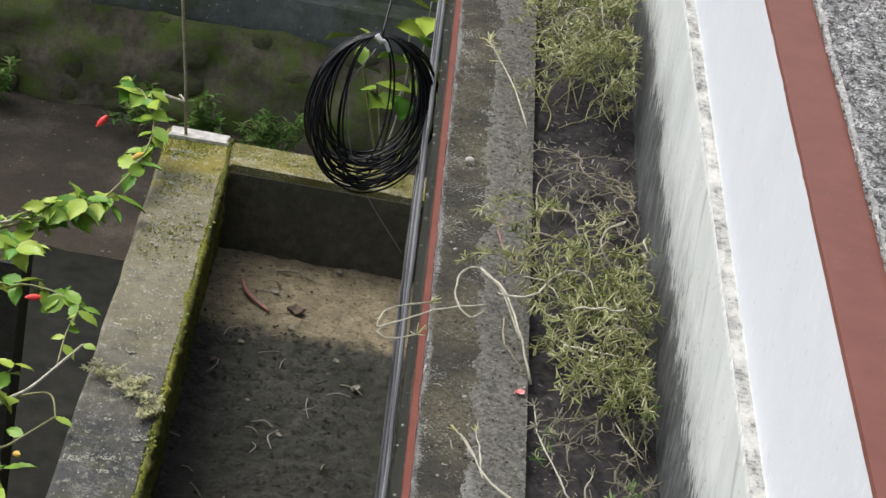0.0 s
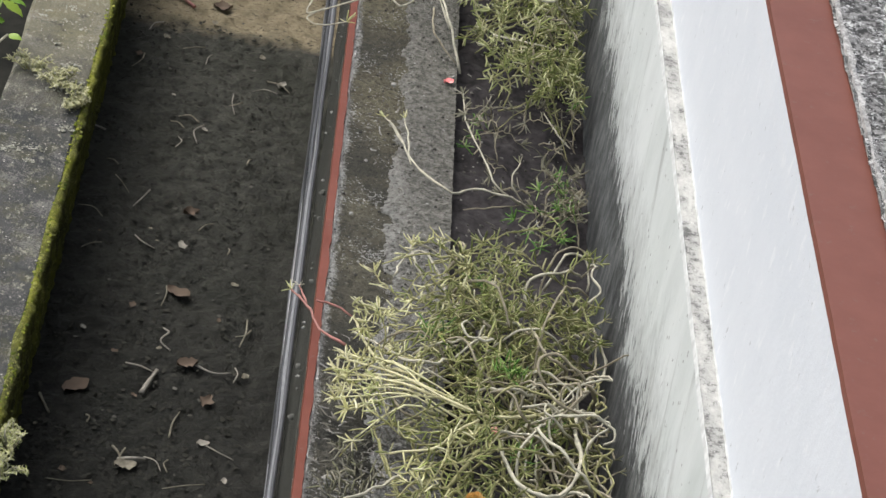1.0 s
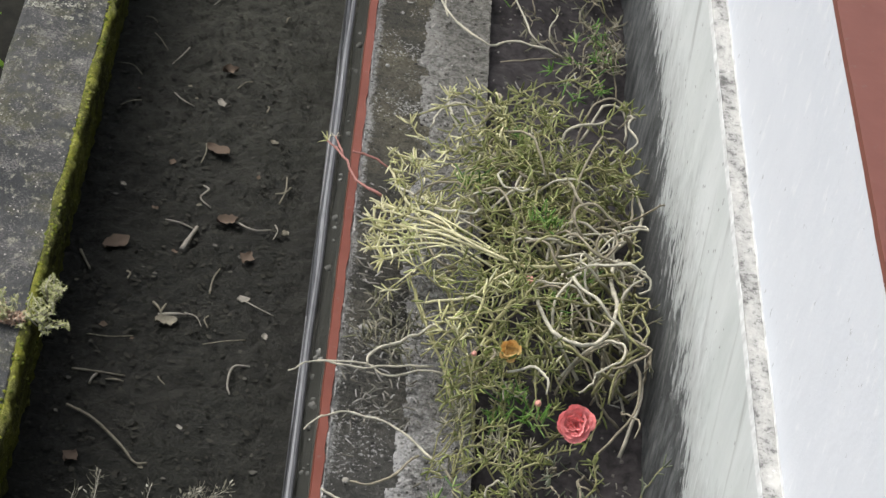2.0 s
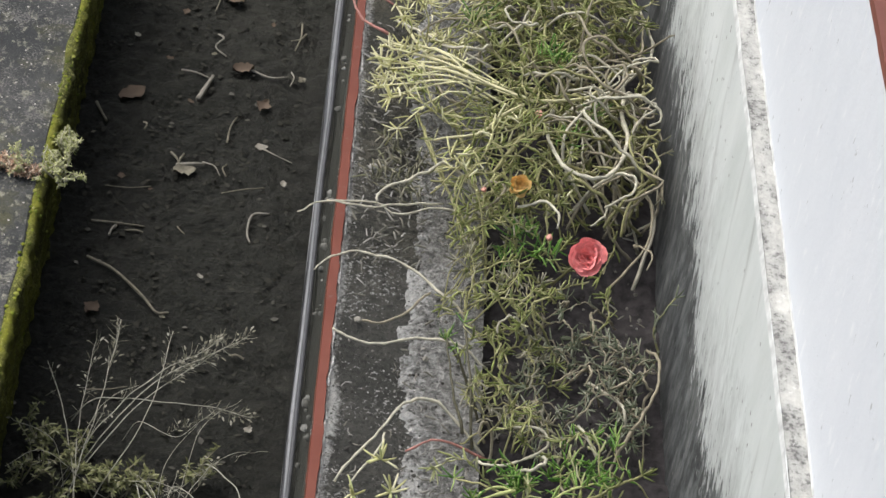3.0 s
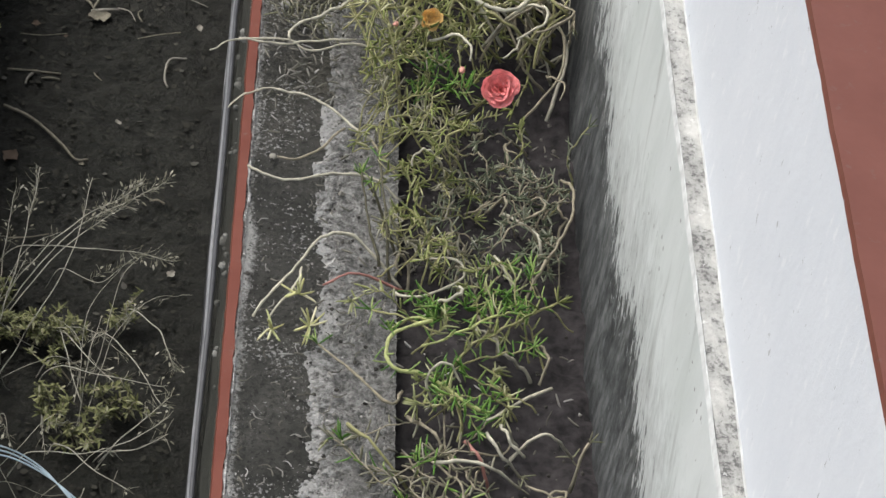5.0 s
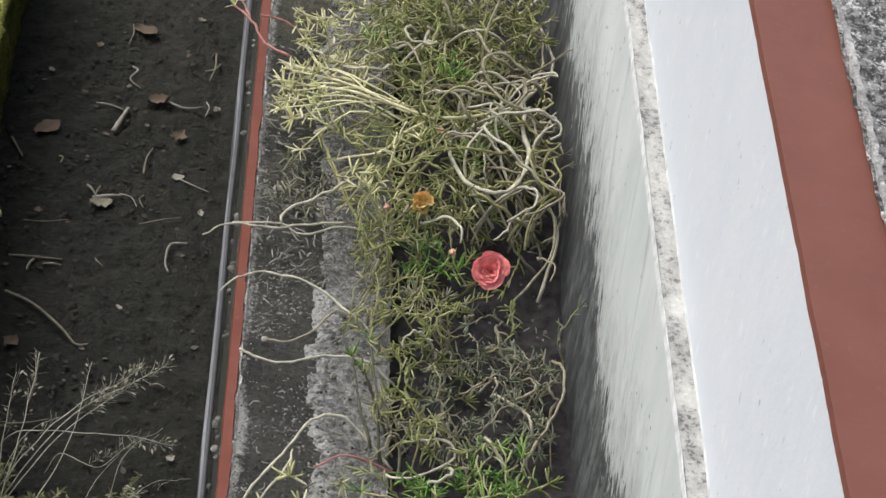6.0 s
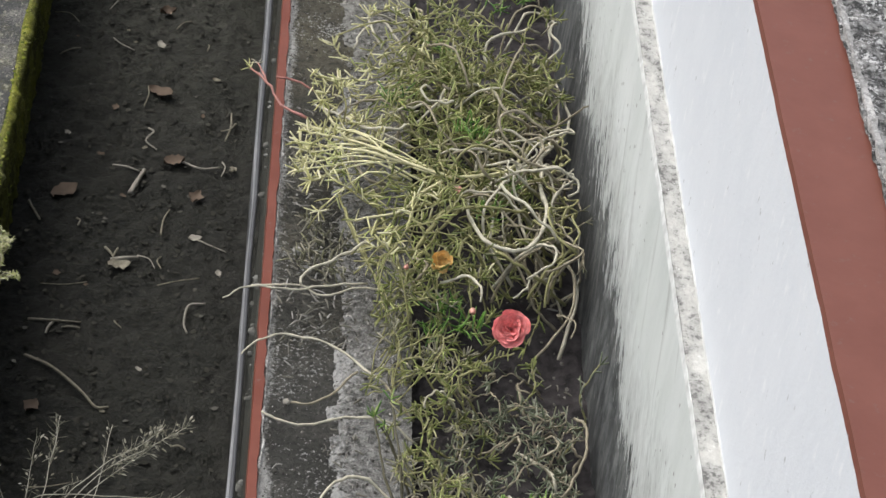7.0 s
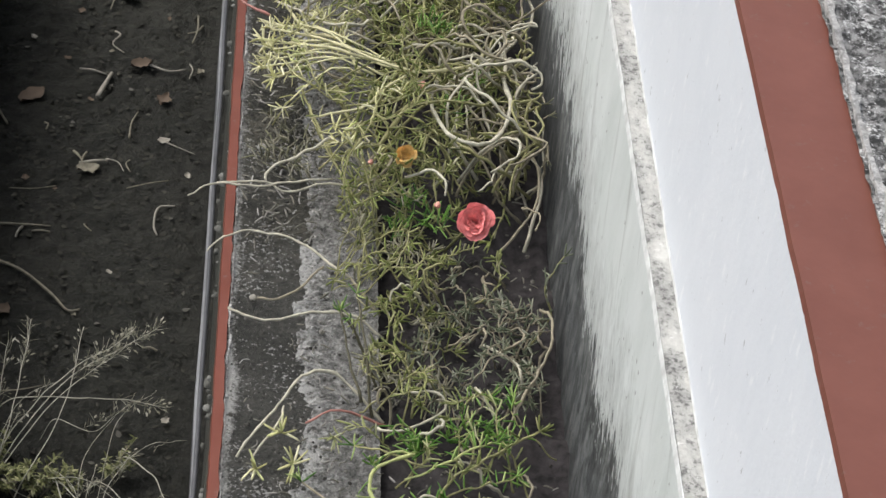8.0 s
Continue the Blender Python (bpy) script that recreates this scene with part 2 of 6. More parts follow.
M["cement_light"] = mat_mortar()
M["cap"] = mat_concrete("bare_rough_concrete", (0.055, 0.055, 0.052), (0.36, 0.355, 0.34), (0.06, 0.06, 0.056), scale=2.6, sharp=0.14, spots=(0.72, 0.72, 0.70), stain=0.35, flecks=1.0)
# cement for outer faces; their shade is put into this dark colour
M["side"] = mat_concrete("shaded_dark_cement", (0.028, 0.029, 0.023), (0.055, 0.055, 0.044), (0.018, 0.020, 0.014), spots=(0.10, 0.10, 0.085), flecks=0.2)
M["kerb"] = mat_concrete("lichened_grey_cement", (0.050, 0.052, 0.052), (0.098, 0.099, 0.093), (0.034, 0.037, 0.038), moss=(0.085, 0.085, 0.045), stain=0.8, spread=0.0, flecks=0.3, far=True)
M["beam"] = mat_concrete("mossy_cement", (0.15, 0.135, 0.045), (0.27, 0.245, 0.10), (0.10, 0.095, 0.03), moss=(0.23, 0.205, 0.035), flecks=0.8, spots=(0.5, 0.48, 0.40))
M["damp_face"] = mat_concrete("brown_cement_face", (0.065, 0.062, 0.040), (0.14, 0.128, 0.085), (0.045, 0.045, 0.028), spots=(0.15, 0.13, 0.10), flecks=0.3)
M["back"] = mat_concrete("old_mossy_masonry", (0.115, 0.098, 0.062), (0.27, 0.23, 0.16), (0.040, 0.036, 0.024), moss=(0.12, 0.18, 0.022), scale=0.6, spread=0.06, flecks=0.0, spots=(0.11, 0.10, 0.075))
M["backpale"] = mat_concrete("grey_lime_render", (0.12, 0.135, 0.12), (0.22, 0.235, 0.21), (0.06, 0.066, 0.055), moss=(0.07, 0.09, 0.03), scale=0.5, spread=0.03, flecks=0.2)


def mat_floor():
    k = Nodes("algae_blackened_cement", 0.75)
    n1, n2, n3 = k.noise(4, 5), k.noise(38, 6, 0.7), k.noise(150, 4)
    c = k.mix(k.ramp(n2, 0.32, 0.7), (0.026, 0.027, 0.020), (0.078, 0.078, 0.062))
    c = k.mix(k.math("MULTIPLY", k.ramp(n1, 0.42, 0.62), 0.6), c, (0.018, 0.020, 0.011))
    # a wetter, blacker film on the nearer stretch
    y = k.axis(1)
    wet = k.t.nodes.new("ShaderNodeMapRange")
    wet.inputs[1].default_value, wet.inputs[2].default_value, wet.inputs[3].default_value, wet.inputs[4].default_value = 3.7, 4.9, 0.8, 0.0
    k.link(k.math("ADD", y, k.math("MULTIPLY", k.noise(5, 6, 0.7, None, (1, 3, 3)), 1.2)), wet.inputs[0])
    # dry silt near the cross beam
    edge = k.math("ADD", y, k.math("MULTIPLY", k.noise(14, 8, 0.75), 0.16))
    sm = k.t.nodes.new("ShaderNodeMapRange")
    sm.inputs[1].default_value, sm.inputs[2].default_value = 4.53, 4.60
    k.link(edge, sm.inputs[0])
    c = k.mix(sm.outputs[0], c, k.ramp(n2, 0.3, 0.72, (0.175, 0.147, 0.090), (0.35, 0.295, 0.190)))
    c = k.mix(k.math("MULTIPLY", k.ramp(n3, 0.62, 0.72), 0.6), c, (0.01, 0.01, 0.008))
    c = k.mix(wet.outputs[0], c, k.ramp(n2, 0.3, 0.7, (0.005, 0.005, 0.004), (0.017, 0.017, 0.013)))
    crumb = k.noise(95, 5, 0.7, None, (6, 1, 8))
    c = k.mix(k.math("MULTIPLY", k.ramp(crumb, 0.57, 0.65), 0.45), c, (0.055, 0.054, 0.043))
    c = k.mix(k.math("MULTIPLY", k.ramp(k.noise(70, 5, 0.7, (1, 1.6, 1), (9, 4, 2)), 0.57, 0.63), 0.8), c, (0.006, 0.006, 0.005))
    k.colour(c).bump(k.math("ADD", n2, k.math("MULTIPLY", crumb, 0.9)), 0.9, 0.010)
    return k.m


M["floor"] = mat_floor()
M["moss"] = plain("bright_green_moss", (0.14, 0.17, 0.02), 0.95, 0.6, 60, bump=0.8)
M["soil"] = plain("dark_crumbly_soil", (0.034, 0.0305, 0.031), 0.95, 0.7, 80, bump=0.8)
M["earth"] = mat_concrete("brown_bare_earth", (0.060, 0.050, 0.036), (0.092, 0.077, 0.055), (0.042, 0.036, 0.027), scale=0.3, spots=(0.2, 0.17, 0.13))
M["cable_grey"] = plain("grey_cable_sheath", (0.22, 0.225, 0.23), 0.35, 0.15, 60)
M["cable_black"] = plain("black_cable_sheath", (0.012, 0.012, 0.013), 0.35, 0.3, 60)


# ---- building helpers ----
def part(name, bm, material, parent=None, label="", smooth=False):
    """Links a bmesh as one mesh object, under a thing or a part where given."""
    me = bpy.data.meshes.new(name)
    if smooth:
        for f in bm.faces:
            f.smooth = True
    bm.to_mesh(me)
    bm.free()
    for m in material if isinstance(material, (list, tuple)) else (material,):
        me.materials.append(m)
    ob = new(name, me)
    if parent:
        ob.parent = parent
    if label:
        ob["label"] = label
    return ob


def raw(name, verts, faces, material, parent=None, label="", smooth=True):
    me = bpy.data.meshes.new(name)
    me.from_pydata(verts, [], faces)
    me.materials.append(material)
    if smooth:
        me.shade_smooth()
    ob = new(name, me)
    if parent:
        ob.parent = parent
    if label:
        ob["label"] = label
    return ob


def thing(name, m, label, category, group="", kind=""):
    ob = new(name)
    ob.empty_display_size = 0.02
    ob.matrix_world = m
    return tagged(ob, label, category, group, kind)


def rough_box(x0, x1, y0, y1, z0, z1, step=0.05, wear=0.003, bevel=0.004, scale=9.0):
    """A block with soft arrises, cut along y, whose faces and edges are slightly uneven."""
    ny = max(1, round((y1 - y0) / step))
    prof = [(x0, z0), (x0, z1 - bevel), (x0 + bevel, z1), ((x0 + x1) / 2, z1), (x1 - bevel, z1), (x1, z1 - bevel), (x1, z0)]
    bm = bmesh.new()
    rings = []
    for i in range(ny + 1):
        y = y0 + (y1 - y0) * i / ny
        ring = []
        for j, (x, z) in enumerate(prof):
            q = Vector((x * scale, y * scale, z * scale))
            dx, dz = noise.noise(q) * wear, noise.noise(q + Vector((7, 3, 1))) * wear
            if j in (0, 6):
                dz = 0
            ring.append(bm.verts.new((x + dx, y, z + dz)))
        rings.append(ring)
    for a, b in zip(rings, rings[1:]):
        for j in range(len(prof)):
            k = (j + 1) % len(prof)
            bm.faces.new((a[j], b[j], b[k], a[k]))
    bm.faces.new(list(rings[0]))
    bm.faces.new(list(reversed(rings[-1])))
    bmesh.ops.recalc_face_normals(bm, faces=bm.faces)
    return bm


def relief(x0, x1, y0, y1, z, step, high, scale, keep=None):
    """An uneven sheet, for soil, floors and ground."""
    nx, ny = max(1, round((x1 - x0) / step)), max(1, round((y1 - y0) / step))
    verts, faces = [], []
    for i in range(nx + 1):
        for j in range(ny + 1):
            x, y = x0 + (x1 - x0) * i / nx, y0 + (y1 - y0) * j / ny
            h = noise.fractal(Vector((x * scale, y * scale, 0.3)), 0.9, 2.1, 4) * high
            verts.append((x, y, z + h))
    for i in range(nx):
        for j in range(ny):
            a = i * (ny + 1) + j
            faces.append((a, a + ny + 1, a + ny + 2, a + 1))
    return verts, faces


# ---- the setting ----
Y0, Y1 = -1.6, 6.4
GROUND = -2.3

v, f = relief(-60, 60, -60, 60, GROUND, 2.0, 0.05, 0.4)
far = [(-900, -900, GROUND - 0.15), (900, -900, GROUND - 0.15), (900, 900, GROUND - 0.15), (-900, 900, GROUND - 0.15)]
n0 = len(v)
tagged(raw("ground", v + far, f + [(n0, n0 + 1, n0 + 2, n0 + 3)], M["earth"]), "bare brown earth of the yard below the walls", "ground", kind="structure")

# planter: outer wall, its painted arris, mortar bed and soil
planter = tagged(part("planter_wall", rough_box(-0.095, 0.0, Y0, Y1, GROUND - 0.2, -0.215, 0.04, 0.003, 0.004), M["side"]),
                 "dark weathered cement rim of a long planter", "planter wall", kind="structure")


def ragged_strip(x0, x1, y0, y1, z0, z1, wl, wr, step=0.012, scale=30):
    """A thin layer with uneven long edges; wl, wr: how far each edge wanders."""
    ny = round((y1 - y0) / step)
    bm = bmesh.new()
    rows = []
    for i in range(ny + 1):
        y = y0 + (y1 - y0) * i / ny
        a = x0 + wl * (noise.fractal(Vector((y * scale, 1.7, x0 * 50)), 0.8, 2.0, 4) + 0.4 * noise.fractal(Vector((y * scale * 9, 4.7, x0 * 50)), 0.5, 2.2, 4))
        b = x1 + wr * (noise.fractal(Vector((y * scale, 9.1, x1 * 50)), 0.8, 2.0, 4) + 0.6 * noise.fractal(Vector((y * scale * 6, 2.1, x1 * 50)), 0.6, 2.0, 3))
        rows.append([bm.verts.new(p) for p in ((a, y, z0), (a + 0.0012, y, z1), (b - 0.0012, y, z1), (b, y, z0))])
    for p, q in zip(rows, rows[1:]):
        for j in range(3):
            bm.faces.new((p[j], q[j], q[j + 1], p[j + 1]))
    bmesh.ops.recalc_face_normals(bm, faces=bm.faces)
    return bm


# coloured much darker than the rim top, for the shade on this face
part("rim_beam", rough_box(-0.163, -0.0004, Y0, Y1, -0.213, -0.006, 0.03, 0.004, 0.006), M["side"], planter, "dark cement face of the rim, shade in its colour")
part("rim", rough_box(-0.1620, -0.0005, Y0, Y1, -0.005, 0.0, 0.02, 0.0014, 0.002, 40), M["cement_dark"], planter, "dark stained cement rim")
tagged(part("red_edge_stripe", ragged_strip(-0.1622, -0.1504, Y0, Y1, -0.003, 0.004, 0.0005, 0.0016), M["red"], planter), "thin red painted edge line")
def mortar_layer(y0, y1, step, cols):
    """The mortar bed: a lumpy layer, broken off along its outer edge."""
    ny = round((y1 - y0) / step)
    verts, faces = [], []
    for i in range(ny + 1):
        y = y0 + (y1 - y0) * i / ny
        chunk = noise.fractal(Vector((y * 6, 1.7, 0)), 0.8, 2.0, 3) * 0.012 + noise.cell(Vector((y * 45, 3.1, 0))) * 0.007 + noise.noise(Vector((y * 160, 8, 0))) * 0.003
        a = -0.079 + chunk
        for j in range(cols + 1):
            t = j / cols
            x = a + (-0.001 - a) * t
            h = noise.fractal(Vector((x * 130, y * 130, 0.7)), 0.9, 2.1, 3) * 0.0013 + noise.noise(Vector((x * 45, y * 45, 4))) * 0.0012
            edge = 0.0035 * min(1.0, t * 9) - 0.0025
            verts.append((x + 0.0012 * noise.noise(Vector((x * 300, y * 300, 9))), y, 0.0022 + edge + h))
    for i in range(ny):
        for j in range(cols):
            q = i * (cols + 1) + j
            faces.append((q, q + 1, q + cols + 2, q + cols + 1))
    return verts, faces


v, f = mortar_layer(0.7, 3.2, 0.0032, 22)
v2, f2 = mortar_layer(3.2, Y1, 0.008, 12)
v3, f3 = mortar_layer(Y0, 0.7, 0.02, 8)
n0, n1 = len(v), len(v) + len(v2)
f = f + [tuple(q + n0 for q in w) for w in f2] + [tuple(q + n1 for q in w) for w in f3]
tagged(raw("mortar_bed", v + v2 + v3, f, M["cement_light"], planter, smooth=False), "pale rough mortar layer")
v, f = relief(-0.004, 0.19, Y0, Y1, -0.022, 0.012, 0.016, 22)
tagged(raw("planter_soil", v, f, M["soil"]), "dark crumbly soil filling the long planter", "soil", kind="structure")

M["crust"] = mat_concrete("flaking_pale_crust", (0.30, 0.295, 0.28), (0.66, 0.65, 0.62), (0.16, 0.155, 0.145), scale=3.0, sharp=0.1, spots=(0.78, 0.77, 0.74), stain=0.4, flecks=0.8)
part("lime_line", ragged_strip(-0.1506, -0.1488, Y0, Y1, -0.002, 0.0028, 0.0006, 0.0032, 0.004, 40), M["crust"], planter, "ragged pale lime line beside the red stripe")

# house wall: plinth, its dirty ledge, the set-back wall above, red border and bare top
house = tagged(part("wall_east", rough_box(0.204, 0.66, Y0, Y1, GROUND - 0.2, 0.6025, 0.06, 0.0007, 0.003), M["wall"]),
               "white painted parapet wall with a red border on top", "wall", kind="structure")
part("plinth", rough_box(0.186, 0.2035, Y0, Y1, -0.3, 0.333, 0.03, 0.0035, 0.004, 14), M["wall"], house, "white plinth streaked with black mould")
part("plinth_ledge", ragged_strip(0.1850, 0.2060, Y0, Y1, 0.330, 0.338, 0.0007, 0.0005, 0.01, 24), M["ledge"], house, "narrow chipped ledge stained black")
M["lip"] = plain("thick_white_paint", (0.66, 0.675, 0.66), 0.6, 0.25, 60, bump=0.4)
part("ledge_lip", ragged_strip(0.1842, 0.1860, Y0, Y1, 0.331, 0.3392, 0.0004, 0.0008, 0.006, 30), M["lip"], house, "white paint bead along the ledge edge")
part("paint_bead", ragged_strip(0.2026, 0.2046, Y0, Y1, 0.334, 0.3412, 0.0008, 0.0003, 0.006, 30), M["lip"], house, "white paint bead in the ledge corner")
part("red_border", ragged_strip(0.2036, 0.2715, Y0, Y1, 0.5990, 0.6052, 0.0004, 0.0020, 0.008, 20), M["red_border"], house, "red painted border")
part("paint_crust", ragged_strip(0.2705, 0.2775, Y0, Y1, 0.602, 0.6128, 0.0006, 0.0030, 0.003, 9), M["crust"], house, "pale crust of old paint")
v, f = relief(0.268, 0.40, Y0, 3.0, 0.6095, 0.006, 0.005, 60)
v2, f2 = relief(0.40, 0.662, Y0, Y1, 0.6075, 0.03, 0.003, 30)
v3, f3 = relief(0.268, 0.40, 3.0, Y1, 0.6085, 0.02, 0.004, 40)
n0, n1 = len(v), len(v) + len(v2)
f = f + [tuple(i + n0 for i in q) for q in f2] + [tuple(i + n1 for i in q) for q in f3]
v = v + v2 + v3
raw("bare_top", v, f, M["cap"], house, "bare rough grey concrete top")

# channel between the planter and the low boundary wall
v, f = relief(-0.62, -0.093, Y0, 4.87, -1.012, 0.008, 0.009, 26)
tagged(raw("channel_floor", v, f, M["floor"]), "blackened damp cement floor of a narrow channel", "floor", kind="structure")
tagged(part("channel_slab", rough_box(-0.64, -0.096, Y0, 5.0, -1.25, -1.03, 0.2), M["side"]), "cement slab under the channel", "slab", kind="structure")
def skew(y):
    """The boundary wall runs a little askew to the planter."""
    return 0.0125 * (4.85 - y)


bm = rough_box(-0.762, -0.602, Y0, 5.0, GROUND - 0.1, -0.79, 0.03, 0.006, 0.008, 8)
for q in bm.verts:
    q.co.x += skew(q.co.y)
kerb = tagged(part("boundary_wall", bm, M["kerb"]),
              "low grey cement boundary wall with lichen and moss", "wall", kind="structure")
beam = tagged(part("cross_wall", rough_box(-0.60, -0.097, 4.86, 4.985, -1.3, -0.795, 0.03, 0.006, 0.008, 8), M["beam"]),
              "mossy cement cross wall closing the channel", "wall", kind="structure")
# thin front skin, darker and browner than the rest of the cross wall
part("damp_face", rough_box(-0.598, -0.099, 4.853, 4.8595, -1.05, -0.812, 0.03, 0.001, 0.003, 12), M["damp_face"], beam, "dark brown cement face")
bm = rough_box(-0.755, -0.61, 4.945, 4.995, -0.793, -0.782, 0.01, 0.006, 0.004, 40)
M["patch"] = plain("pale_lime_mortar", (0.50, 0.49, 0.45), 0.9, 0.3, 50, bump=0.6)
part("mortar_patch", bm, M["patch"], kerb, "pale mortar patch on the corner")

# back of the yard: mossy masonry, its ledge and the pale render above
v, f = relief(-9, 3, 0, 0.50, 0, 0.04, 0.07, 5)
v = [(x, 8.35 + h * 0.9 + y * 0.15, GROUND - 0.08 + y) for x, y, h in v]
tagged(raw("wall_north_base", v, f, M["back"]), "old dark masonry base overgrown with moss", "wall", kind="structure")
r = random.Random(90)
base_wall = bpy.data.objects["wall_north_base"]
stones = []
for n in range(5):
    bm = bmesh.new()
    bmesh.ops.create_icosphere(bm, subdivisions=2, radius=1.0)
    for q in bm.verts:
        q.co *= 1 + 0.35 * noise.noise(q.co * 1.6 + Vector((n * 9, 0, 0)))
    me = bpy.data.meshes.new("stone")
    bm.to_mesh(me)
    bm.free()
    me.materials.append(M["back"])
    me.shade_smooth()
    stones.append(me)
for row in range(4):
    x = -2.4 + 0.07 * row
    while x < -0.3:
        w = r.uniform(0.05, 0.12)
        ob = new("stone", stones[r.randrange(5)])
        ob.parent = base_wall
        ob.matrix_world = Matrix.LocRotScale((x, 8.375 + 0.018 * row, GROUND + 0.03 + 0.115 * row), Euler((0, r.uniform(-0.3, 0.3), 0)), (w, 0.022, r.uniform(0.03, 0.055)))
        x += w * 1.9 + r.uniform(0.05, 0.40)
tagged(part("wall_north_ledge", rough_box(-9, 3, 8.50, 8.66, GROUND, -1.76, 0.1, 0.012, 0.015), M["backpale"]), "pale lime-washed ledge of the yard wall", "ledge", kind="structure")
tagged(part("wall_north", rough_box(-9, 3, 8.665, 8.9, GROUND, 1.2, 0.3, 0.01), M["backpale"]), "grey rendered wall at the end of the yard", "wall", kind="structure")
# the dark cement colour gives this wall its shaded face
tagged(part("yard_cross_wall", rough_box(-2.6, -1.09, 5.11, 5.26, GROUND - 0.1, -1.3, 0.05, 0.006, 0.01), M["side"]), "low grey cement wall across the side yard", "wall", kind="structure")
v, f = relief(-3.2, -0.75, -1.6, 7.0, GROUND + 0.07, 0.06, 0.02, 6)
# near-black earth colour stands in for foliage shade over the side yard
M["shady"] = plain("shaded_black_earth", (0.016, 0.016, 0.012), 0.9, 0.6, 14, bump=0.8)
tagged(raw("side_yard_floor", v, f, M["shady"]), "dark ground beside the boundary wall, foliage shade in its colour", "ground", kind="structure")

# ---- shapes for plants, twigs and cables ----
rng = random.Random(11)


def smooth_line(pts, n=6):
    """A Catmull-Rom line through pts."""
    p = [Vector(q) for q in pts]
    if len(p) < 3:
        return [p[0].lerp(p[-1], i / n) for i in range(n + 1)]
    p = [p[0] * 2 - p[1]] + p + [p[-1] * 2 - p[-2]]
    out = []
    for i in range(1, len(p) - 2):
        a, b, c, d = p[i - 1 : i + 3]
        for k in range(n):
            t = k / n
            out.append(0.5 * (2 * b + (c - a) * t + (2 * a - 5 * b + 4 * c - d) * t * t + (3 * b - a - 3 * c + d) * t**3))
    return out + [p[-2]]


def tube_into(verts, faces, line, r0, r1, sides=6, rough=0.0):
    """Adds a tapering tube with closed ends along line."""
    base = len(verts)
    n = len(line)
    for i, p in enumerate(line):
        d = (line[min(i + 1, n - 1)] - line[max(i - 1, 0)]).normalized()
        u = d.cross(Vector((0.31, 0.2, 0.93))).normalized()
        w = d.cross(u)
        r = r0 + (r1 - r0) * i / max(1, n - 1)
        if rough:
            r *= 1 + rough * noise.noise(p * 160)
        for s in range(sides):
            a = 2 * math.pi * s / sides
            verts.append(p + (u * math.cos(a) + w * math.sin(a)) * r)
    for i in range(n - 1):
        for s in range(sides):
            a, b = base + i * sides + s, base + i * sides + (s + 1) % sides
            faces.append((a, b, b + sides, a + sides))
    faces.append(tuple(base + s for s in reversed(range(sides))))
    faces.append(tuple(base + (n - 1) * sides + s for s in range(sides)))


def needle_into(verts, faces, p, d, length, r):
    """A fleshy needle leaf: a slightly bent spindle of four sides."""
    base = len(verts)
    u = d.cross(Vector((0.2, 0.9, 0.37))).normalized()
    w = d.cross(u).normalized()
    bend = w * rng.uniform(-0.6, 0.6) * length
    for t, k in ((0.0, 0.5), (0.3, 1.0), (0.86, 0.8)):
        c = p + d * (length * t) + bend * t * t
        for s in range(4):
            a = math.pi * s / 2
            verts.append(c + (u * math.cos(a) + w * math.sin(a)) * r * k)
    verts.append(p + d * length + bend)
    for i in range(2):
        for s in range(4):
            a, b = base + i * 4 + s, base + i * 4 + (s + 1) % 4
            faces.append((a, b, b + 4, a + 4))
    for s in range(4):
        faces.append((base + 8 + s, base + 8 + (s + 1) % 4, base + 12))


def blade_into(verts, faces, p, d, up, length, width, fold=0.25, curl=0.2):
    """A flat pointed leaf with a fold along its midrib and a drooping tip."""
    base = len(verts)
    side = d.cross(up).normalized()
    nrm = side.cross(d).normalized()
    for t, k in ((0.0, 0.12), (0.25, 0.85), (0.5, 1.0), (0.78, 0.6)):
        c = p + d * (length * t) - nrm * (curl * length * t * t)
        for s in (-1, 0, 1):
            verts.append(c + side * (s * k * width / 2) + nrm * (abs(s) * fold * k * width / 2))
    verts.append(p + d * length - nrm * (curl * length))
    for i in range(3):
        for s in range(2):
            a = base + i * 3 + s
            faces.append((a, a + 1, a + 4, a + 3))
    for s in range(2):
        faces.append((base + 9 + s, base + 10 + s, base + 12))


def shifted(verts, o):
    return [tuple(Vector(q) - o) for q in verts]


def solid(name, verts, faces, material, parent, label="", smooth=True):
    """A part given in world places, under a thing that stands at its own base."""
    return raw(name, shifted(verts, parent.location), faces, material, parent, label, smooth)


def rand_dir(flat=0.5):
    a, z = rng.uniform(0, 2 * math.pi), rng.uniform(-flat, 1.0)
    h = math.sqrt(max(0, 1 - z * z))
    return Vector((h * math.cos(a), h * math.sin(a), z))


def floor_under(x):
    """Height of what carries a plant at x."""
    if x > 0.0:
        return -0.018
    return 0.006 if x > -0.168 else -0.2


# ---- plant materials ----
M["stem_pale"] = plain("pale_dry_stem", (0.45, 0.425, 0.33), 0.6, 0.3, 120)
M["stem_grey"] = plain("grey_brown_stem", (0.27, 0.24, 0.17), 0.7, 0.35, 120)
M["stem_olive"] = plain("olive_stem", (0.27, 0.26, 0.12), 0.5, 0.3, 120)
M["stem_straw"] = plain("straw_yellow_stem", (0.52, 0.49, 0.29), 0.5, 0.25, 120)
M["stem_dark"] = plain("dark_olive_stem", (0.085, 0.08, 0.05), 0.6, 0.3, 120)
M["stem_lime"] = plain("yellow_green_stem", (0.45, 0.48, 0.20), 0.5, 0.25, 120)
M["stem_red"] = plain("reddish_stem", (0.36, 0.17, 0.14), 0.5, 0.3, 120)
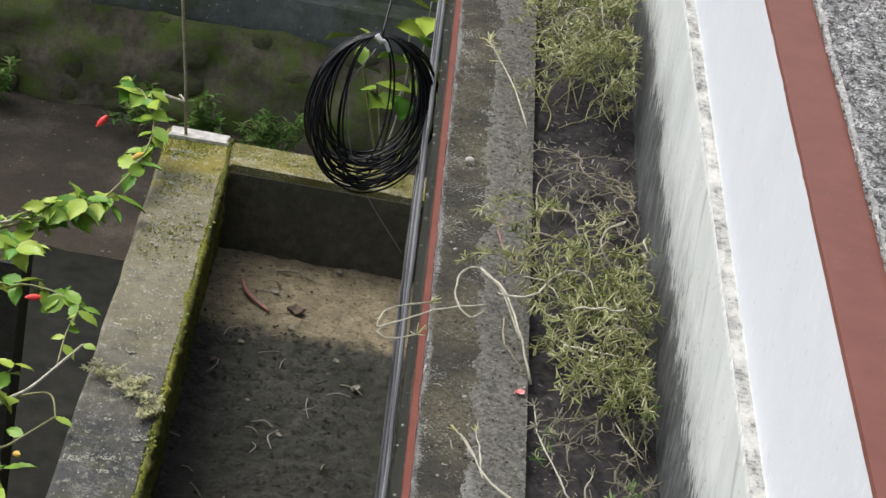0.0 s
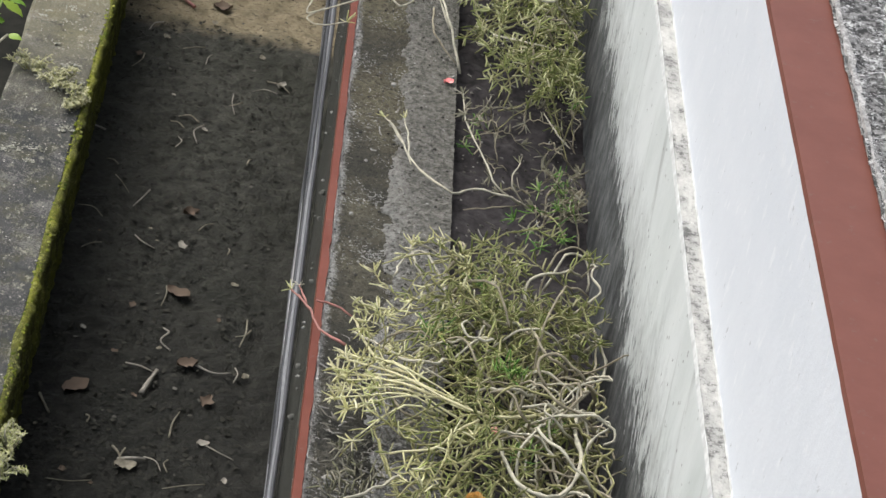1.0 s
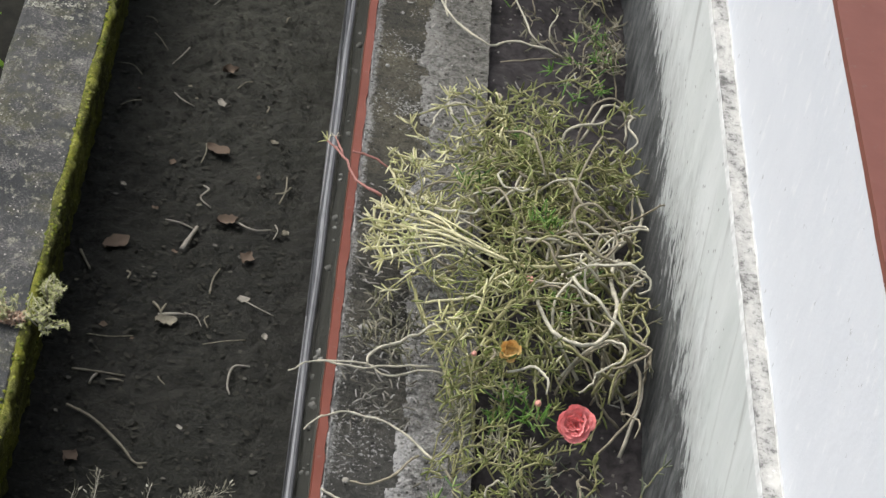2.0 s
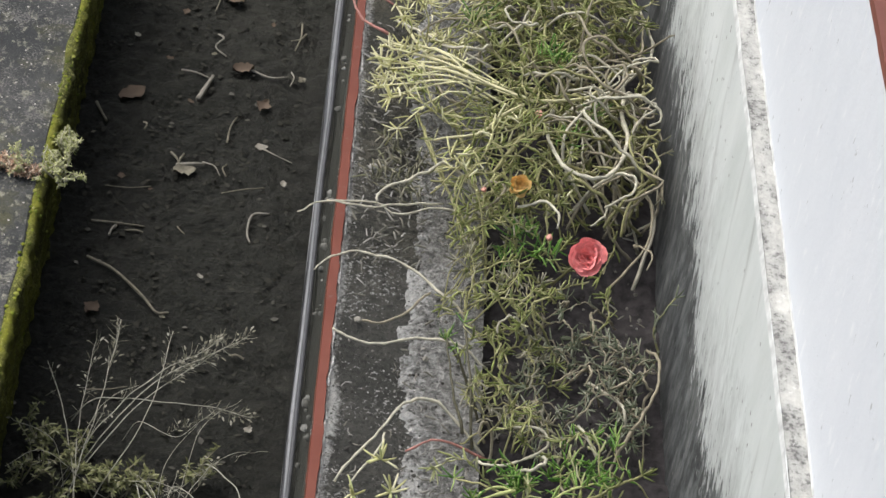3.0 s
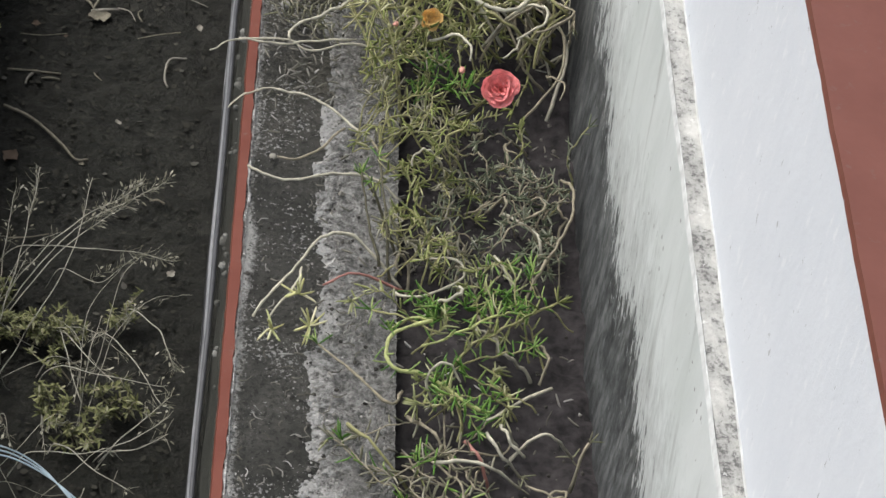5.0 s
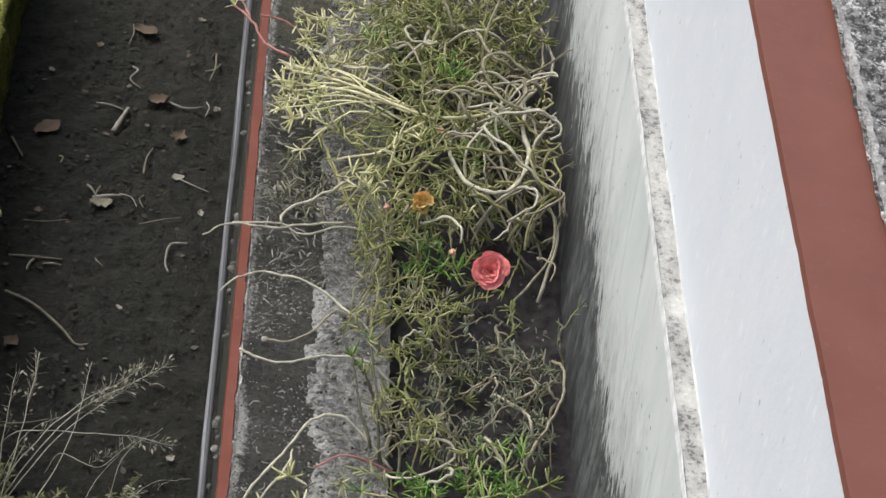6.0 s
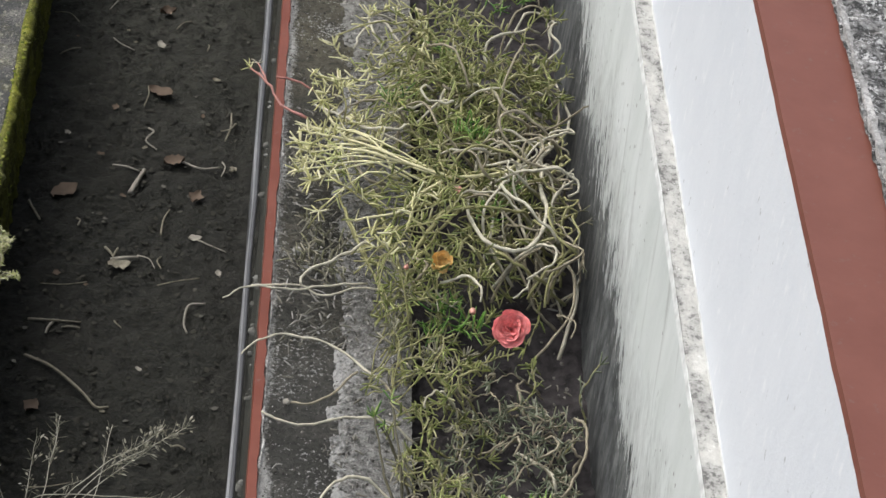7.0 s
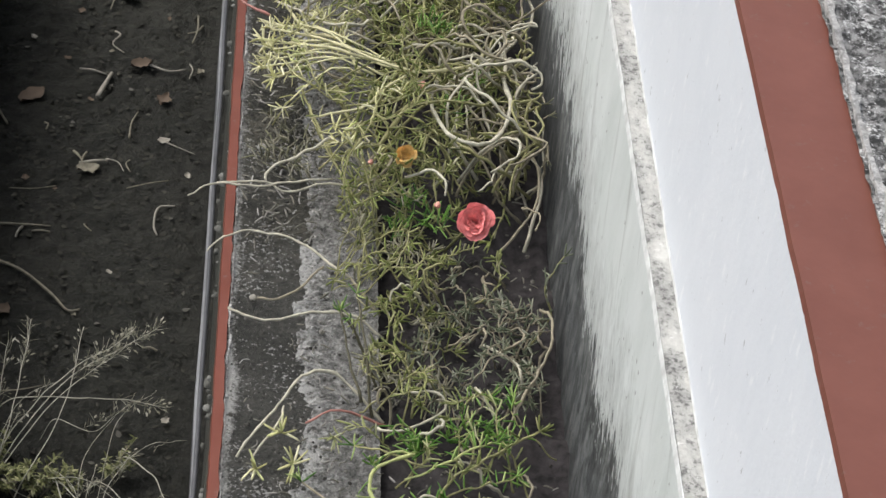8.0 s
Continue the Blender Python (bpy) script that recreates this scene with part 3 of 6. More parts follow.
M["leaf_olive"] = per_piece("olive_needle_leaf", [(0.0, (0.09, 0.11, 0.03)), (0.25, (0.17, 0.20, 0.055)), (0.5, (0.27, 0.28, 0.11)), (0.7, (0.29, 0.34, 0.10)), (0.88, (0.36, 0.35, 0.17)), (1.0, (0.44, 0.42, 0.26))], 0.45)
M["leaf_lime"] = per_piece("yellow_green_needle_leaf", [(0.0, (0.20, 0.22, 0.08)), (0.4, (0.34, 0.37, 0.15)), (0.8, (0.46, 0.47, 0.25)), (1.0, (0.56, 0.54, 0.36))], 0.45)
M["leaf_green"] = per_piece("fresh_green_needle_leaf", [(0.0, (0.05, 0.13, 0.02)), (0.4, (0.11, 0.25, 0.035)), (0.75, (0.22, 0.36, 0.085)), (1.0, (0.38, 0.44, 0.17))], 0.4)
M["leaf_straw"] = per_piece("straw_needle_leaf", [(0.0, (0.42, 0.41, 0.16)), (0.45, (0.66, 0.64, 0.34)), (0.8, (0.80, 0.76, 0.52)), (1.0, (0.50, 0.56, 0.18))], 0.45)
M["leaf_grey"] = per_piece("withered_grey_leaf", [(0.0, (0.11, 0.11, 0.07)), (0.5, (0.22, 0.21, 0.14)), (0.85, (0.34, 0.32, 0.25)), (1.0, (0.20, 0.22, 0.08))], 0.7)
M["leaf_weak"] = per_piece("dull_grey_green_leaf", [(0.0, (0.09, 0.11, 0.065)), (0.5, (0.17, 0.195, 0.125)), (0.85, (0.27, 0.285, 0.20)), (1.0, (0.38, 0.385, 0.31))], 0.6)
M["petal_pink"] = plain("coral_pink_petal", (0.88, 0.285, 0.275), 0.45, 0.25, 260)
M["petal_orange"] = plain("orange_petal", (0.84, 0.52, 0.20), 0.5, 0.35, 260)
M["petal_bud"] = plain("pale_pink_bud", (0.62, 0.30, 0.24), 0.5, 0.25, 200)


def wander(start, heading, length, lift, turn, n=14, slack=0.3):
    """A lax stem from start: rises by lift, wanders sideways and comes down to what carries it."""
    p, a = Vector(start), heading
    da = turn
    line = [p.copy()]
    for i in range(n):
        t = (i + 1) / n
        da = da * 0.8 + rng.uniform(-1, 1) * slack
        a += da
        p = p + Vector((math.cos(a), math.sin(a), 0)) * (length / n)
        if p.x > 0.168:
            p.x = 0.168 - rng.uniform(0, 0.006)
            a = math.pi - a
        if p.x < -0.128:
            p.x = -0.128 + rng.uniform(0, 0.006)
            a = math.pi - a
        z = start[2] + lift * math.sin(math.pi * min(1.0, t * 0.75)) + rng.uniform(-0.003, 0.003)
        p.z = max(z, floor_under(p.x) + 0.004)
        line.append(p.copy())
    return line


def leafy(line, verts, faces, t0, gap, size, spread=0.9, rosette=7):
    """Needles round the outer stretch of a stem and a rosette at its tip."""
    n = len(line) - 1
    total = sum((line[i + 1] - line[i]).length for i in range(n))
    d = total * t0
    while d < total:
        k = min(n - 1, int(d / total * n))
        p = line[k].lerp(line[k + 1], d / total * n - k)
        ax = (line[k + 1] - line[k]).normalized()
        q = (rand_dir(0.35) * spread + ax * 0.7).normalized()
        needle_into(verts, faces, p, q, size * rng.uniform(0.6, 1.15), size * 0.066 * rng.uniform(0.8, 1.25))
        d += gap * rng.uniform(0.5, 1.5)
    ax = (line[-1] - line[-2]).normalized()
    for _ in range(rosette):
        q = (rand_dir(0.2) + ax * 0.8).normalized()
        needle_into(verts, faces, line[-1], q, size * rng.uniform(0.7, 1.2), size * 0.064)


def moss_rose(label, centre, spots, stems, bare, lift, leaf, leaf_mat, stem_mat, gap=0.006, second=None, reach=(0.10, 0.2), bare_spots=None):
    """A sprawling moss rose. spots: (x, y, rx, ry, share) patches that it fills; stems leafy and bare ones."""
    o = thing("moss_rose_plant", pose(*centre), label, "plant", "moss rose plants in the planter")
    vl, fl, v2, f2 = [], [], [], []
    weights = [s[4] for s in spots]
    vs, fs = [], []
    for i in range(stems + bare):
        x, y, rx, ry, _ = rng.choices(spots, weights)[0] if i < stems or not bare_spots else rng.choice(bare_spots)
        a, r = rng.uniform(0, 6.283), math.sqrt(rng.random())
        sx, sy = x + rx * r * math.cos(a), y + ry * r * math.sin(a)
        sx = min(max(sx, x - rx), 0.165)
        inward = math.atan2(y - sy, x - sx) + rng.uniform(-1.3, 1.3)
        length = rng.uniform(*reach)
        hx = sx - math.cos(inward) * length * 0.4
        hy = sy - math.sin(inward) * length * 0.4
        hx = min(max(hx, x - rx * 1.05), 0.165)
        line = wander((hx, hy, floor_under(hx) + rng.uniform(0.004, lift * 0.8)), inward, length, lift * (rng.uniform(0.2, 1.0) if i < stems else rng.uniform(0.6, 1.15)), rng.uniform(-0.12, 0.12) * (1 if i < stems else 2), 14, 0.3 if i < stems else 0.42)
        line = smooth_line(line, 2)
        rad = rng.uniform(0.0008, 0.0012)
        if i < stems:
            tube_into(vs, fs, line, rad, rad * 0.7, 5, 0.3)
            if second and (rng.random() < second[1] or (second[0] is M["leaf_straw"] and line[-1].x < -0.045 and rng.random() < 0.85)):
                leafy(line, v2, f2, 0.35, gap, leaf)
            else:
                leafy(line, vl, fl, 0.25, gap, leaf)
        else:
            bv, bf = [], []
            thick = 0.72 if stem_mat is M["stem_grey"] else 1.0
            tube_into(bv, bf, line, rad * 1.75 * thick, rad * 1.3 * thick, 6, 0.35)
            solid("stem", bv, bf, rng.choice((M["stem_grey"], M["stem_grey"] if stem_mat is M["stem_grey"] else M["stem_pale"], stem_mat)), o)
    tagged(solid("stem_tangle", vs, fs, stem_mat, o), kind="stuff")
    tagged(solid("foliage", vl, fl, leaf_mat, o), kind="stuff")
    if v2:
        tagged(solid("young_foliage", v2, f2, second[0], o, "fresh green leaves"), kind="stuff")
    return o


def trail(plant, pts, r0, r1, mat, label="", tip=0, tip_mat=None, leaf=0.016, along=0.0):
    """One stem that stands out, through pts, with a rosette of tip needles."""
    vs, fs = [], []
    line = smooth_line(pts, 4)
    line = [p + noise.noise_vector(p * 90) * 0.0024 for p in line]
    tube_into(vs, fs, line, r0 * 0.70, r1 * 0.70, 7, 0.5)
    ob = solid("stem", vs, fs, mat, plant, label)
    if tip or along:
        lv, lf = [], []
        leafy(line, lv, lf, 1 - along if along else 2.0, 0.007, leaf, 0.9, tip)
        ob2 = raw("leaf_tuft", shifted(lv, plant.location), lf, tip_mat or M["leaf_straw"], ob)
    return ob


def flower(plant, at, facing, size, mat, rings, label, cup=0.5, stalk=None):
    """A double flower: rings of broad overlapping petals round a crumpled middle."""
    z = Vector(facing).normalized()
    x = z.cross(Vector((0, 1, 0.2))).normalized()
    y = z.cross(x)
    at = Vector(at)
    head = tagged(new("flower_head"), label)
    head.empty_display_size = 0.01
    head.parent = plant
    head.location = at - plant.location
    k = 0
    for ring, (count, rad, tilt) in enumerate(rings):
        for i in range(count):
            a = 2 * math.pi * (i + 0.5 * (ring % 2)) / count + rng.uniform(-0.28, 0.28)
            out = x * math.cos(a) + y * math.sin(a)
            side = z.cross(out)
            L, W = size * rad * rng.uniform(0.88, 1.12), size * rad * rng.uniform(0.85, 1.15)
            tl = tilt + rng.uniform(-0.25, 0.25)
            verts, faces = [], []
            for r in range(5):
                t = r / 4
                wid = W * (0.25 + 1.0 * math.sin(t * 2.0)) * 0.62
                for c in range(7):
                    s = c / 3 - 1
                    e = t * (1 - 0.26 * s**4 - (0.05 if r == 4 and c == 3 else 0))
                    lift = L * (math.sin(tl) * e + cup * (s * s) * 0.28 * t) + 0.05 * L * math.sin(7 * s + ring) * t
                    verts.append(out * (L * e * math.cos(tl)) + side * (s * wid) + z * (lift + 0.0004 * ring))
            for r in range(4):
                for c in range(6):
                    q = r * 7 + c
                    faces.append((q, q + 1, q + 8, q + 7))
            ob = raw("petal", [tuple(q) for q in verts], faces, mat, head)
            k += 1
    if stalk:
        vs, fs = [], []
        tube_into(vs, fs, smooth_line([stalk, Vector(stalk).lerp(at, 0.6) + Vector((0.004, 0, 0.01)), at - z * 0.002], 5), 0.0016, 0.0013, 6)
        solid("flower_stalk", vs, fs, M["stem_olive"], plant)
    return head


def bud(plant, at, d, size, mat, label, slim=0.8):
    vs, fs = [], []
    d = Vector(d).normalized()
    at = Vector(at)
    base = [at + d * (size * t) for t in (0, 0.25, 0.5, 0.75, 1)]
    b0 = len(vs)
    u = d.cross(Vector((0.3, 0.5, 0.8))).normalized()
    w = d.cross(u)
    for c, k in zip(base, (0.25, 0.42, 0.45, 0.32, 0.06)):
        for s in range(8):
            a = math.pi * s / 4
            vs.append(c + (u * math.cos(a) + w * math.sin(a)) * size * k * slim * (1 + 0.1 * math.sin(3 * a)))
    for i in range(4):
        for s in range(8):
            p, q = b0 + i * 8 + s, b0 + i * 8 + (s + 1) % 8
            fs.append((p, q, q + 8, p + 8))
    return solid("flower_bud", vs, fs, mat, plant, label)


# ---- the moss roses, from the far end of the planter to the near one ----
far_rose = moss_rose("bushy olive moss rose growing in dark planter soil", (0.08, 3.85, -0.02),
                     [(0.075, 3.90, 0.085, 0.24, 3), (0.08, 3.68, 0.075, 0.20, 2)], 92, 8, 0.12, 0.019, M["leaf_olive"], M["stem_olive"], 0.0065, (M["leaf_lime"], 0.35))
trail(far_rose, [(-0.015, 3.49, 0.02), (-0.053, 3.62, 0.05), (-0.097, 3.76, 0.06)], 0.002, 0.0014, M["stem_pale"], "", 9, M["leaf_straw"], 0.02, 0.3)
moss_rose("bushy olive moss rose beyond the coiled cable", (0.08, 4.75, -0.02), [(0.08, 4.75, 0.08, 0.4, 1)], 64, 0, 0.10, 0.020, M["leaf_olive"], M["stem_olive"], 0.008, (M["leaf_lime"], 0.3))
twig_rose = moss_rose("withered twiggy moss rose on bare soil", (0.11, 3.27, -0.02), [(0.10, 3.30, 0.075, 0.14, 2), (0.14, 3.22, 0.035, 0.13, 3)], 20, 4, 0.045, 0.016, M["leaf_grey"], M["stem_grey"], 0.011)
trail(twig_rose, [(0.01, 3.12, 0.0), (0.006, 3.27, 0.02), (0.045, 3.33, 0.02)], 0.0018, 0.0014, M["stem_grey"])

mid_rose = moss_rose("yellow-green moss rose with looping pale stems", (0.06, 2.8, -0.02),
                     [(0.055, 2.90, 0.085, 0.13, 3), (0.10, 2.72, 0.075, 0.14, 3), (0.11, 2.56, 0.05, 0.07, 1)], 88, 12, 0.085, 0.019, M["leaf_olive"], M["stem_olive"], 0.0062, (M["leaf_lime"], 0.45))
trail(mid_rose, [(-0.02, 2.70, 0.03), (-0.051, 2.774, 0.06), (-0.087, 2.842, 0.06), (-0.115, 2.813, 0.06), (-0.119, 2.757, 0.05), (-0.095, 2.721, 0.04), (-0.074, 2.756, 0.035)], 0.0024, 0.0022, M["stem_pale"], "pale looping stem")
trail(mid_rose, [(-0.087, 2.842, 0.06), (-0.051, 2.774, 0.065), (-0.025, 2.696, 0.05), (0.004, 2.629, 0.0)], 0.0024, 0.0026, M["stem_pale"])
trail(mid_rose, [(-0.072, 2.759, 0.045), (-0.146, 2.722, 0.04), (-0.2, 2.667, 0.04), (-0.225, 2.649, 0.04), (-0.211, 2.706, 0.04), (-0.155, 2.754, 0.035)], 0.0022, 0.0016, M["stem_pale"], "", 6, M["leaf_straw"])
trail(mid_rose, [(-0.2, 2.672, 0.038), (-0.224, 2.653, 0.03), (-0.205, 2.635, 0.03), (-0.166, 2.66, 0.03)], 0.0017, 0.0013, M["stem_pale"], "", 5, M["leaf_straw"])
trail(mid_rose, [(-0.059, 2.751, 0.07), (-0.013, 2.742, 0.08), (0.029, 2.821, 0.085), (0.071, 2.838, 0.08), (0.092, 2.773, 0.06)], 0.0024, 0.0018, M["stem_pale"])
trail(mid_rose, [(-0.046, 2.716, 0.05), (-0.041, 2.667, 0.035), (-0.004, 2.639, 0.01)], 0.002, 0.002, M["stem_grey"])
trail(mid_rose, [(0.039, 2.65, 0.06), (0.103, 2.616, 0.075), (0.158, 2.645, 0.06)], 0.002, 0.0015, M["stem_pale"])
trail(mid_rose, [(-0.03, 2.94, 0.03), (-0.055, 2.99, 0.04), (-0.059, 3.029, 0.045), (-0.045, 3.07, 0.045)], 0.002, 0.0014, M["stem_red"], "reddish stem")

thin_rose = moss_rose("sparse moss rose with bare grey stems over soil", (0.11, 2.35, -0.02),
                      [(0.135, 2.34, 0.035, 0.06, 3), (0.135, 2.24, 0.025, 0.03, 2), (0.04, 2.43, 0.03, 0.05, 1), (0.13, 2.50, 0.04, 0.05, 1)], 36, 3, 0.05, 0.016, M["leaf_grey"], M["stem_grey"], 0.010, (M["leaf_green"], 0.2), (0.04, 0.09))
trail(thin_rose, [(-0.093, 2.423, 0.02), (-0.067, 2.351, 0.022), (-0.05, 2.313, 0.022), (-0.003, 2.275, 0.018), (0.027, 2.308, 0.01), (0.076, 2.304, 0.01), (0.105, 2.316, -0.01)], 0.0018, 0.0026, M["stem_pale"], "")
trail(thin_rose, [(0.094, 2.324, -0.01), (0.055, 2.309, 0.02), (0.034, 2.357, 0.03), (0.007, 2.427, 0.04), (0.002, 2.502, 0.04)], 0.0024, 0.0014, M["stem_pale"], "", 6, M["leaf_grey"], 0.014, 0.35)
trail(thin_rose, [(0.098, 2.325, -0.01), (0.074, 2.33, 0.02), (0.083, 2.361, 0.03)], 0.0018, 0.0013, M["stem_pale"], "", 3, M["leaf_grey"], 0.013)
trail(thin_rose, [(-0.062, 2.323, 0.02), (-0.066, 2.38, 0.024), (-0.074, 2.43, 0.024)], 0.0017, 0.0012, M["stem_pale"], "", 5, M["leaf_straw"], 0.012)
trail(thin_rose, [(-0.066, 2.35, 0.02), (-0.085, 2.40, 0.024), (-0.10, 2.43, 0.02)], 0.0014, 0.0010, M["stem_pale"], "", 5, M["leaf_straw"], 0.012)
trail(thin_rose, [(0.113, 2.319, -0.01), (0.127, 2.236, 0.03), (0.141, 2.194, 0.03)], 0.0017, 0.0011, M["stem_olive"], "", 8, M["leaf_green"], 0.016, 0.5)
trail(thin_rose, [(0.094, 2.324, -0.01), (0.05, 2.267, 0.012), (0.013, 2.254, 0.01)], 0.0013, 0.0010, M["stem_grey"])
trail(thin_rose, [(0.113, 2.49, 0.04), (0.138, 2.455, 0.03), (0.156, 2.441, 0.02)], 0.0016, 0.0014, M["stem_pale"])

main_rose = moss_rose("large tangled moss rose with straw-coloured stems and coral bloom", (0.05, 1.85, -0.02),
                      [(0.06, 1.95, 0.10, 0.09, 5), (0.01, 1.83, 0.10, 0.08, 4), (0.06, 1.74, 0.07, 0.10, 3), (0.00, 1.62, 0.065, 0.08, 3), (-0.09, 1.77, 0.045, 0.04, 0.7)], 152, 84, 0.080, 0.0165, M["leaf_olive"], M["stem_olive"], 0.0080, (M["leaf_straw"], 0.10), (0.09, 0.18),
                      [(0.07, 1.90, 0.09, 0.10, 1), (0.11, 1.75, 0.05, 0.10, 1), (0.125, 1.68, 0.04, 0.08, 1), (0.02, 1.70, 0.09, 0.09, 1)])
trail(main_rose, [(-0.127, 1.851, 0.05), (-0.156, 1.876, 0.05), (-0.174, 1.915, 0.05), (-0.195, 1.942, 0.05)], 0.0026, 0.0017, M["stem_red"], "", 5, M["leaf_straw"], 0.012)
trail(main_rose, [(-0.174, 1.915, 0.05), (-0.186, 1.955, 0.05)], 0.0018, 0.0014, M["stem_red"], "", 4, M["stem_pale"], 0.010)
trail(main_rose, [(-0.164, 1.931, 0.05), (-0.140, 1.933, 0.045), (-0.119, 1.924, 0.04)], 0.0018, 0.0018, M["stem_red"])
trail(main_rose, [(-0.119, 1.924, 0.04), (-0.101, 1.860, 0.05), (-0.082, 1.813, 0.06), (-0.047, 1.789, 0.07)], 0.0022, 0.0028, M["stem_straw"])
trail(main_rose, [(0.132, 1.864, 0.045), (0.125, 1.821, 0.06), (0.100, 1.755, 0.08), (0.066, 1.714, 0.095), (0.020, 1.700, 0.10), (-0.029, 1.726, 0.098), (-0.074, 1.767, 0.085), (-0.124, 1.796, 0.07)], 0.0026, 0.0022, M["stem_straw"], "long straw-coloured arching stem", 7, M["leaf_straw"], 0.016, 0.12)
trail(main_rose, [(-0.013, 1.723, 0.092), (-0.062, 1.746, 0.088), (-0.100, 1.772, 0.07), (-0.133, 1.79, 0.06)], 0.0028, 0.0018, M["stem_straw"], "", 8, M["leaf_straw"], 0.016, 0.25)
trail(main_rose, [(0.020, 1.688, 0.10), (0.001, 1.668, 0.10), (-0.028, 1.638, 0.09), (-0.070, 1.643, 0.07)], 0.0024, 0.0020, M["stem_straw"], "", 5, M["leaf_olive"], 0.015)
trail(main_rose, [(-0.009, 1.602, 0.06), (0.011, 1.628, 0.085), (0.032, 1.663, 0.09)], 0.0036, 0.0034, M["stem_olive"], "thick olive stem")
trail(main_rose, [(0.055, 1.720, 0.06), (0.051, 1.662, 0.08), (0.065, 1.606, 0.09), (0.095, 1.591, 0.09), (0.121, 1.614, 0.09), (0.134, 1.665, 0.09), (0.133, 1.735, 0.075), (0.140, 1.783, 0.06)], 0.0028, 0.0038, M["stem_pale"], "thick pale hooked stem")
trail(main_rose, [(0.172, 2.008, 0.03), (0.176, 1.939, 0.05), (0.175, 1.881, 0.055), (0.141, 1.811, 0.06), (0.128, 1.785, 0.05)], 0.0018, 0.0034, M["stem_pale"])
trail(main_rose, [(0.120, 1.875, 0.04), (0.150, 1.842, 0.08), (0.166, 1.812, 0.12), (0.177, 1.796, 0.146)], 0.0019, 0.0014, M["stem_grey"])
trail(main_rose, [(0.138, 1.675, 0.04), (0.158, 1.635, 0.05), (0.168, 1.607, 0.05), (0.171, 1.584, 0.04), (0.155, 1.53, 0.0)], 0.0020, 0.0030, M["stem_pale"])
trail(main_rose, [(0.142, 1.676, 0.04), (0.157, 1.665, 0.06), (0.177, 1.668, 0.08)], 0.0016, 0.0012, M["stem_grey"], "", 3, M["leaf_grey"], 0.012)
trail(main_rose, [(0.019, 1.550, 0.07), (0.046, 1.546, 0.085), (0.058, 1.525, 0.09), (0.060, 1.512, 0.08)], 0.0021, 0.0018, M["stem_pale"])
trail(main_rose, [(0.120, 1.910, 0.05), (0.139, 1.935, 0.06), (0.168, 1.970, 0.06), (0.178, 1.983, 0.06)], 0.0020, 0.0014, M["stem_straw"], "", 4, M["leaf_olive"], 0.014)
trail(main_rose, [(-0.088, 1.717, 0.05), (-0.071, 1.658, 0.045), (-0.057, 1.637, 0.035), (-0.03, 1.57, 0.02)], 0.0020, 0.0024, M["stem_olive"])
for i in range(18):
    y, x = rng.uniform(1.57, 1.80), rng.uniform(0.125, 0.172)
    a = rng.uniform(0, 6.28)
    p = [(x, y, 0.0)]
    for k in range(1, 5):
        a += rng.uniform(-0.9, 0.9)
        p.append((min(0.176, max(0.09, p[-1][0] + 0.028 * math.cos(a))), p[-1][1] + 0.028 * math.sin(a), 0.012 + 0.018 * min(k, 3) + rng.uniform(-0.008, 0.008)))
    trail(main_rose, p, rng.uniform(0.0017, 0.0026), 0.0014, rng.choice((M["stem_grey"], M["stem_pale"], M["stem_grey"])), "", rng.choice((0, 0, 4)), M["leaf_grey"], 0.012)
trail(main_rose, [(0.142, 1.669, 0.05), (0.166, 1.608, 0.055), (0.161, 1.551, 0.045), (0.127, 1.505, 0.02)], 0.0024, 0.0022, M["stem_grey"], "", 0, M["leaf_straw"], 0.015, 0.0)
trail(main_rose, [(0.113, 2.071, 0.03), (0.134, 2.111, 0.06), (0.160, 2.115, 0.055), (0.168, 2.083, 0.03)], 0.0024, 0.002, M["stem_pale"], "", 0, M["leaf_straw"], 0.015, 0.0)
trail(main_rose, [(0.168, 1.97, 0.05), (0.166, 1.937, 0.06), (0.159, 1.86, 0.065), (0.128, 1.785, 0.05)], 0.002, 0.002, M["stem_grey"], "", 0, M["leaf_straw"], 0.015, 0.0)
trail(main_rose, [(-0.072, 2.053, 0.02), (-0.063, 2.082, 0.03), (-0.039, 2.097, 0.035), (-0.02, 2.066, 0.03), (0.0, 2.02, 0.02)], 0.0019, 0.002, M["stem_pale"], "", 0, M["leaf_straw"], 0.015, 0.0)
trail(main_rose, [(0.029, 2.029, 0.05), (0.057, 2.039, 0.055), (0.077, 2.09, 0.05)], 0.002, 0.0013, M["stem_pale"], "", 4, M["leaf_straw"], 0.015, 0.0)
trail(main_rose, [(-0.117, 1.886, 0.045), (-0.095, 1.853, 0.06), (-0.061, 1.82, 0.07), (0.0, 1.80, 0.06)], 0.0019, 0.0019, M["stem_pale"], "", 0, M["leaf_straw"], 0.015, 0.0)
trail(main_rose, [(0.055, 1.70, 0.08), (0.01, 1.665, 0.085), (-0.04, 1.665, 0.07)], 0.0024, 0.002, M["stem_olive"], "", 0, M["leaf_straw"], 0.015, 0.0)
trail(main_rose, [(0.05, 1.69, 0.07), (0.02, 1.64, 0.07), (0.0, 1.61, 0.05)], 0.0024, 0.0024, M["stem_olive"], "", 0, M["leaf_straw"], 0.015, 0.0)
trail(main_rose, [(-0.05, 1.70, 0.06), (-0.035, 1.64, 0.06), (-0.01, 1.57, 0.04), (0.0, 1.51, 0.0)], 0.002, 0.0024, M["stem_olive"], "", 0, M["leaf_straw"], 0.015, 0.0)
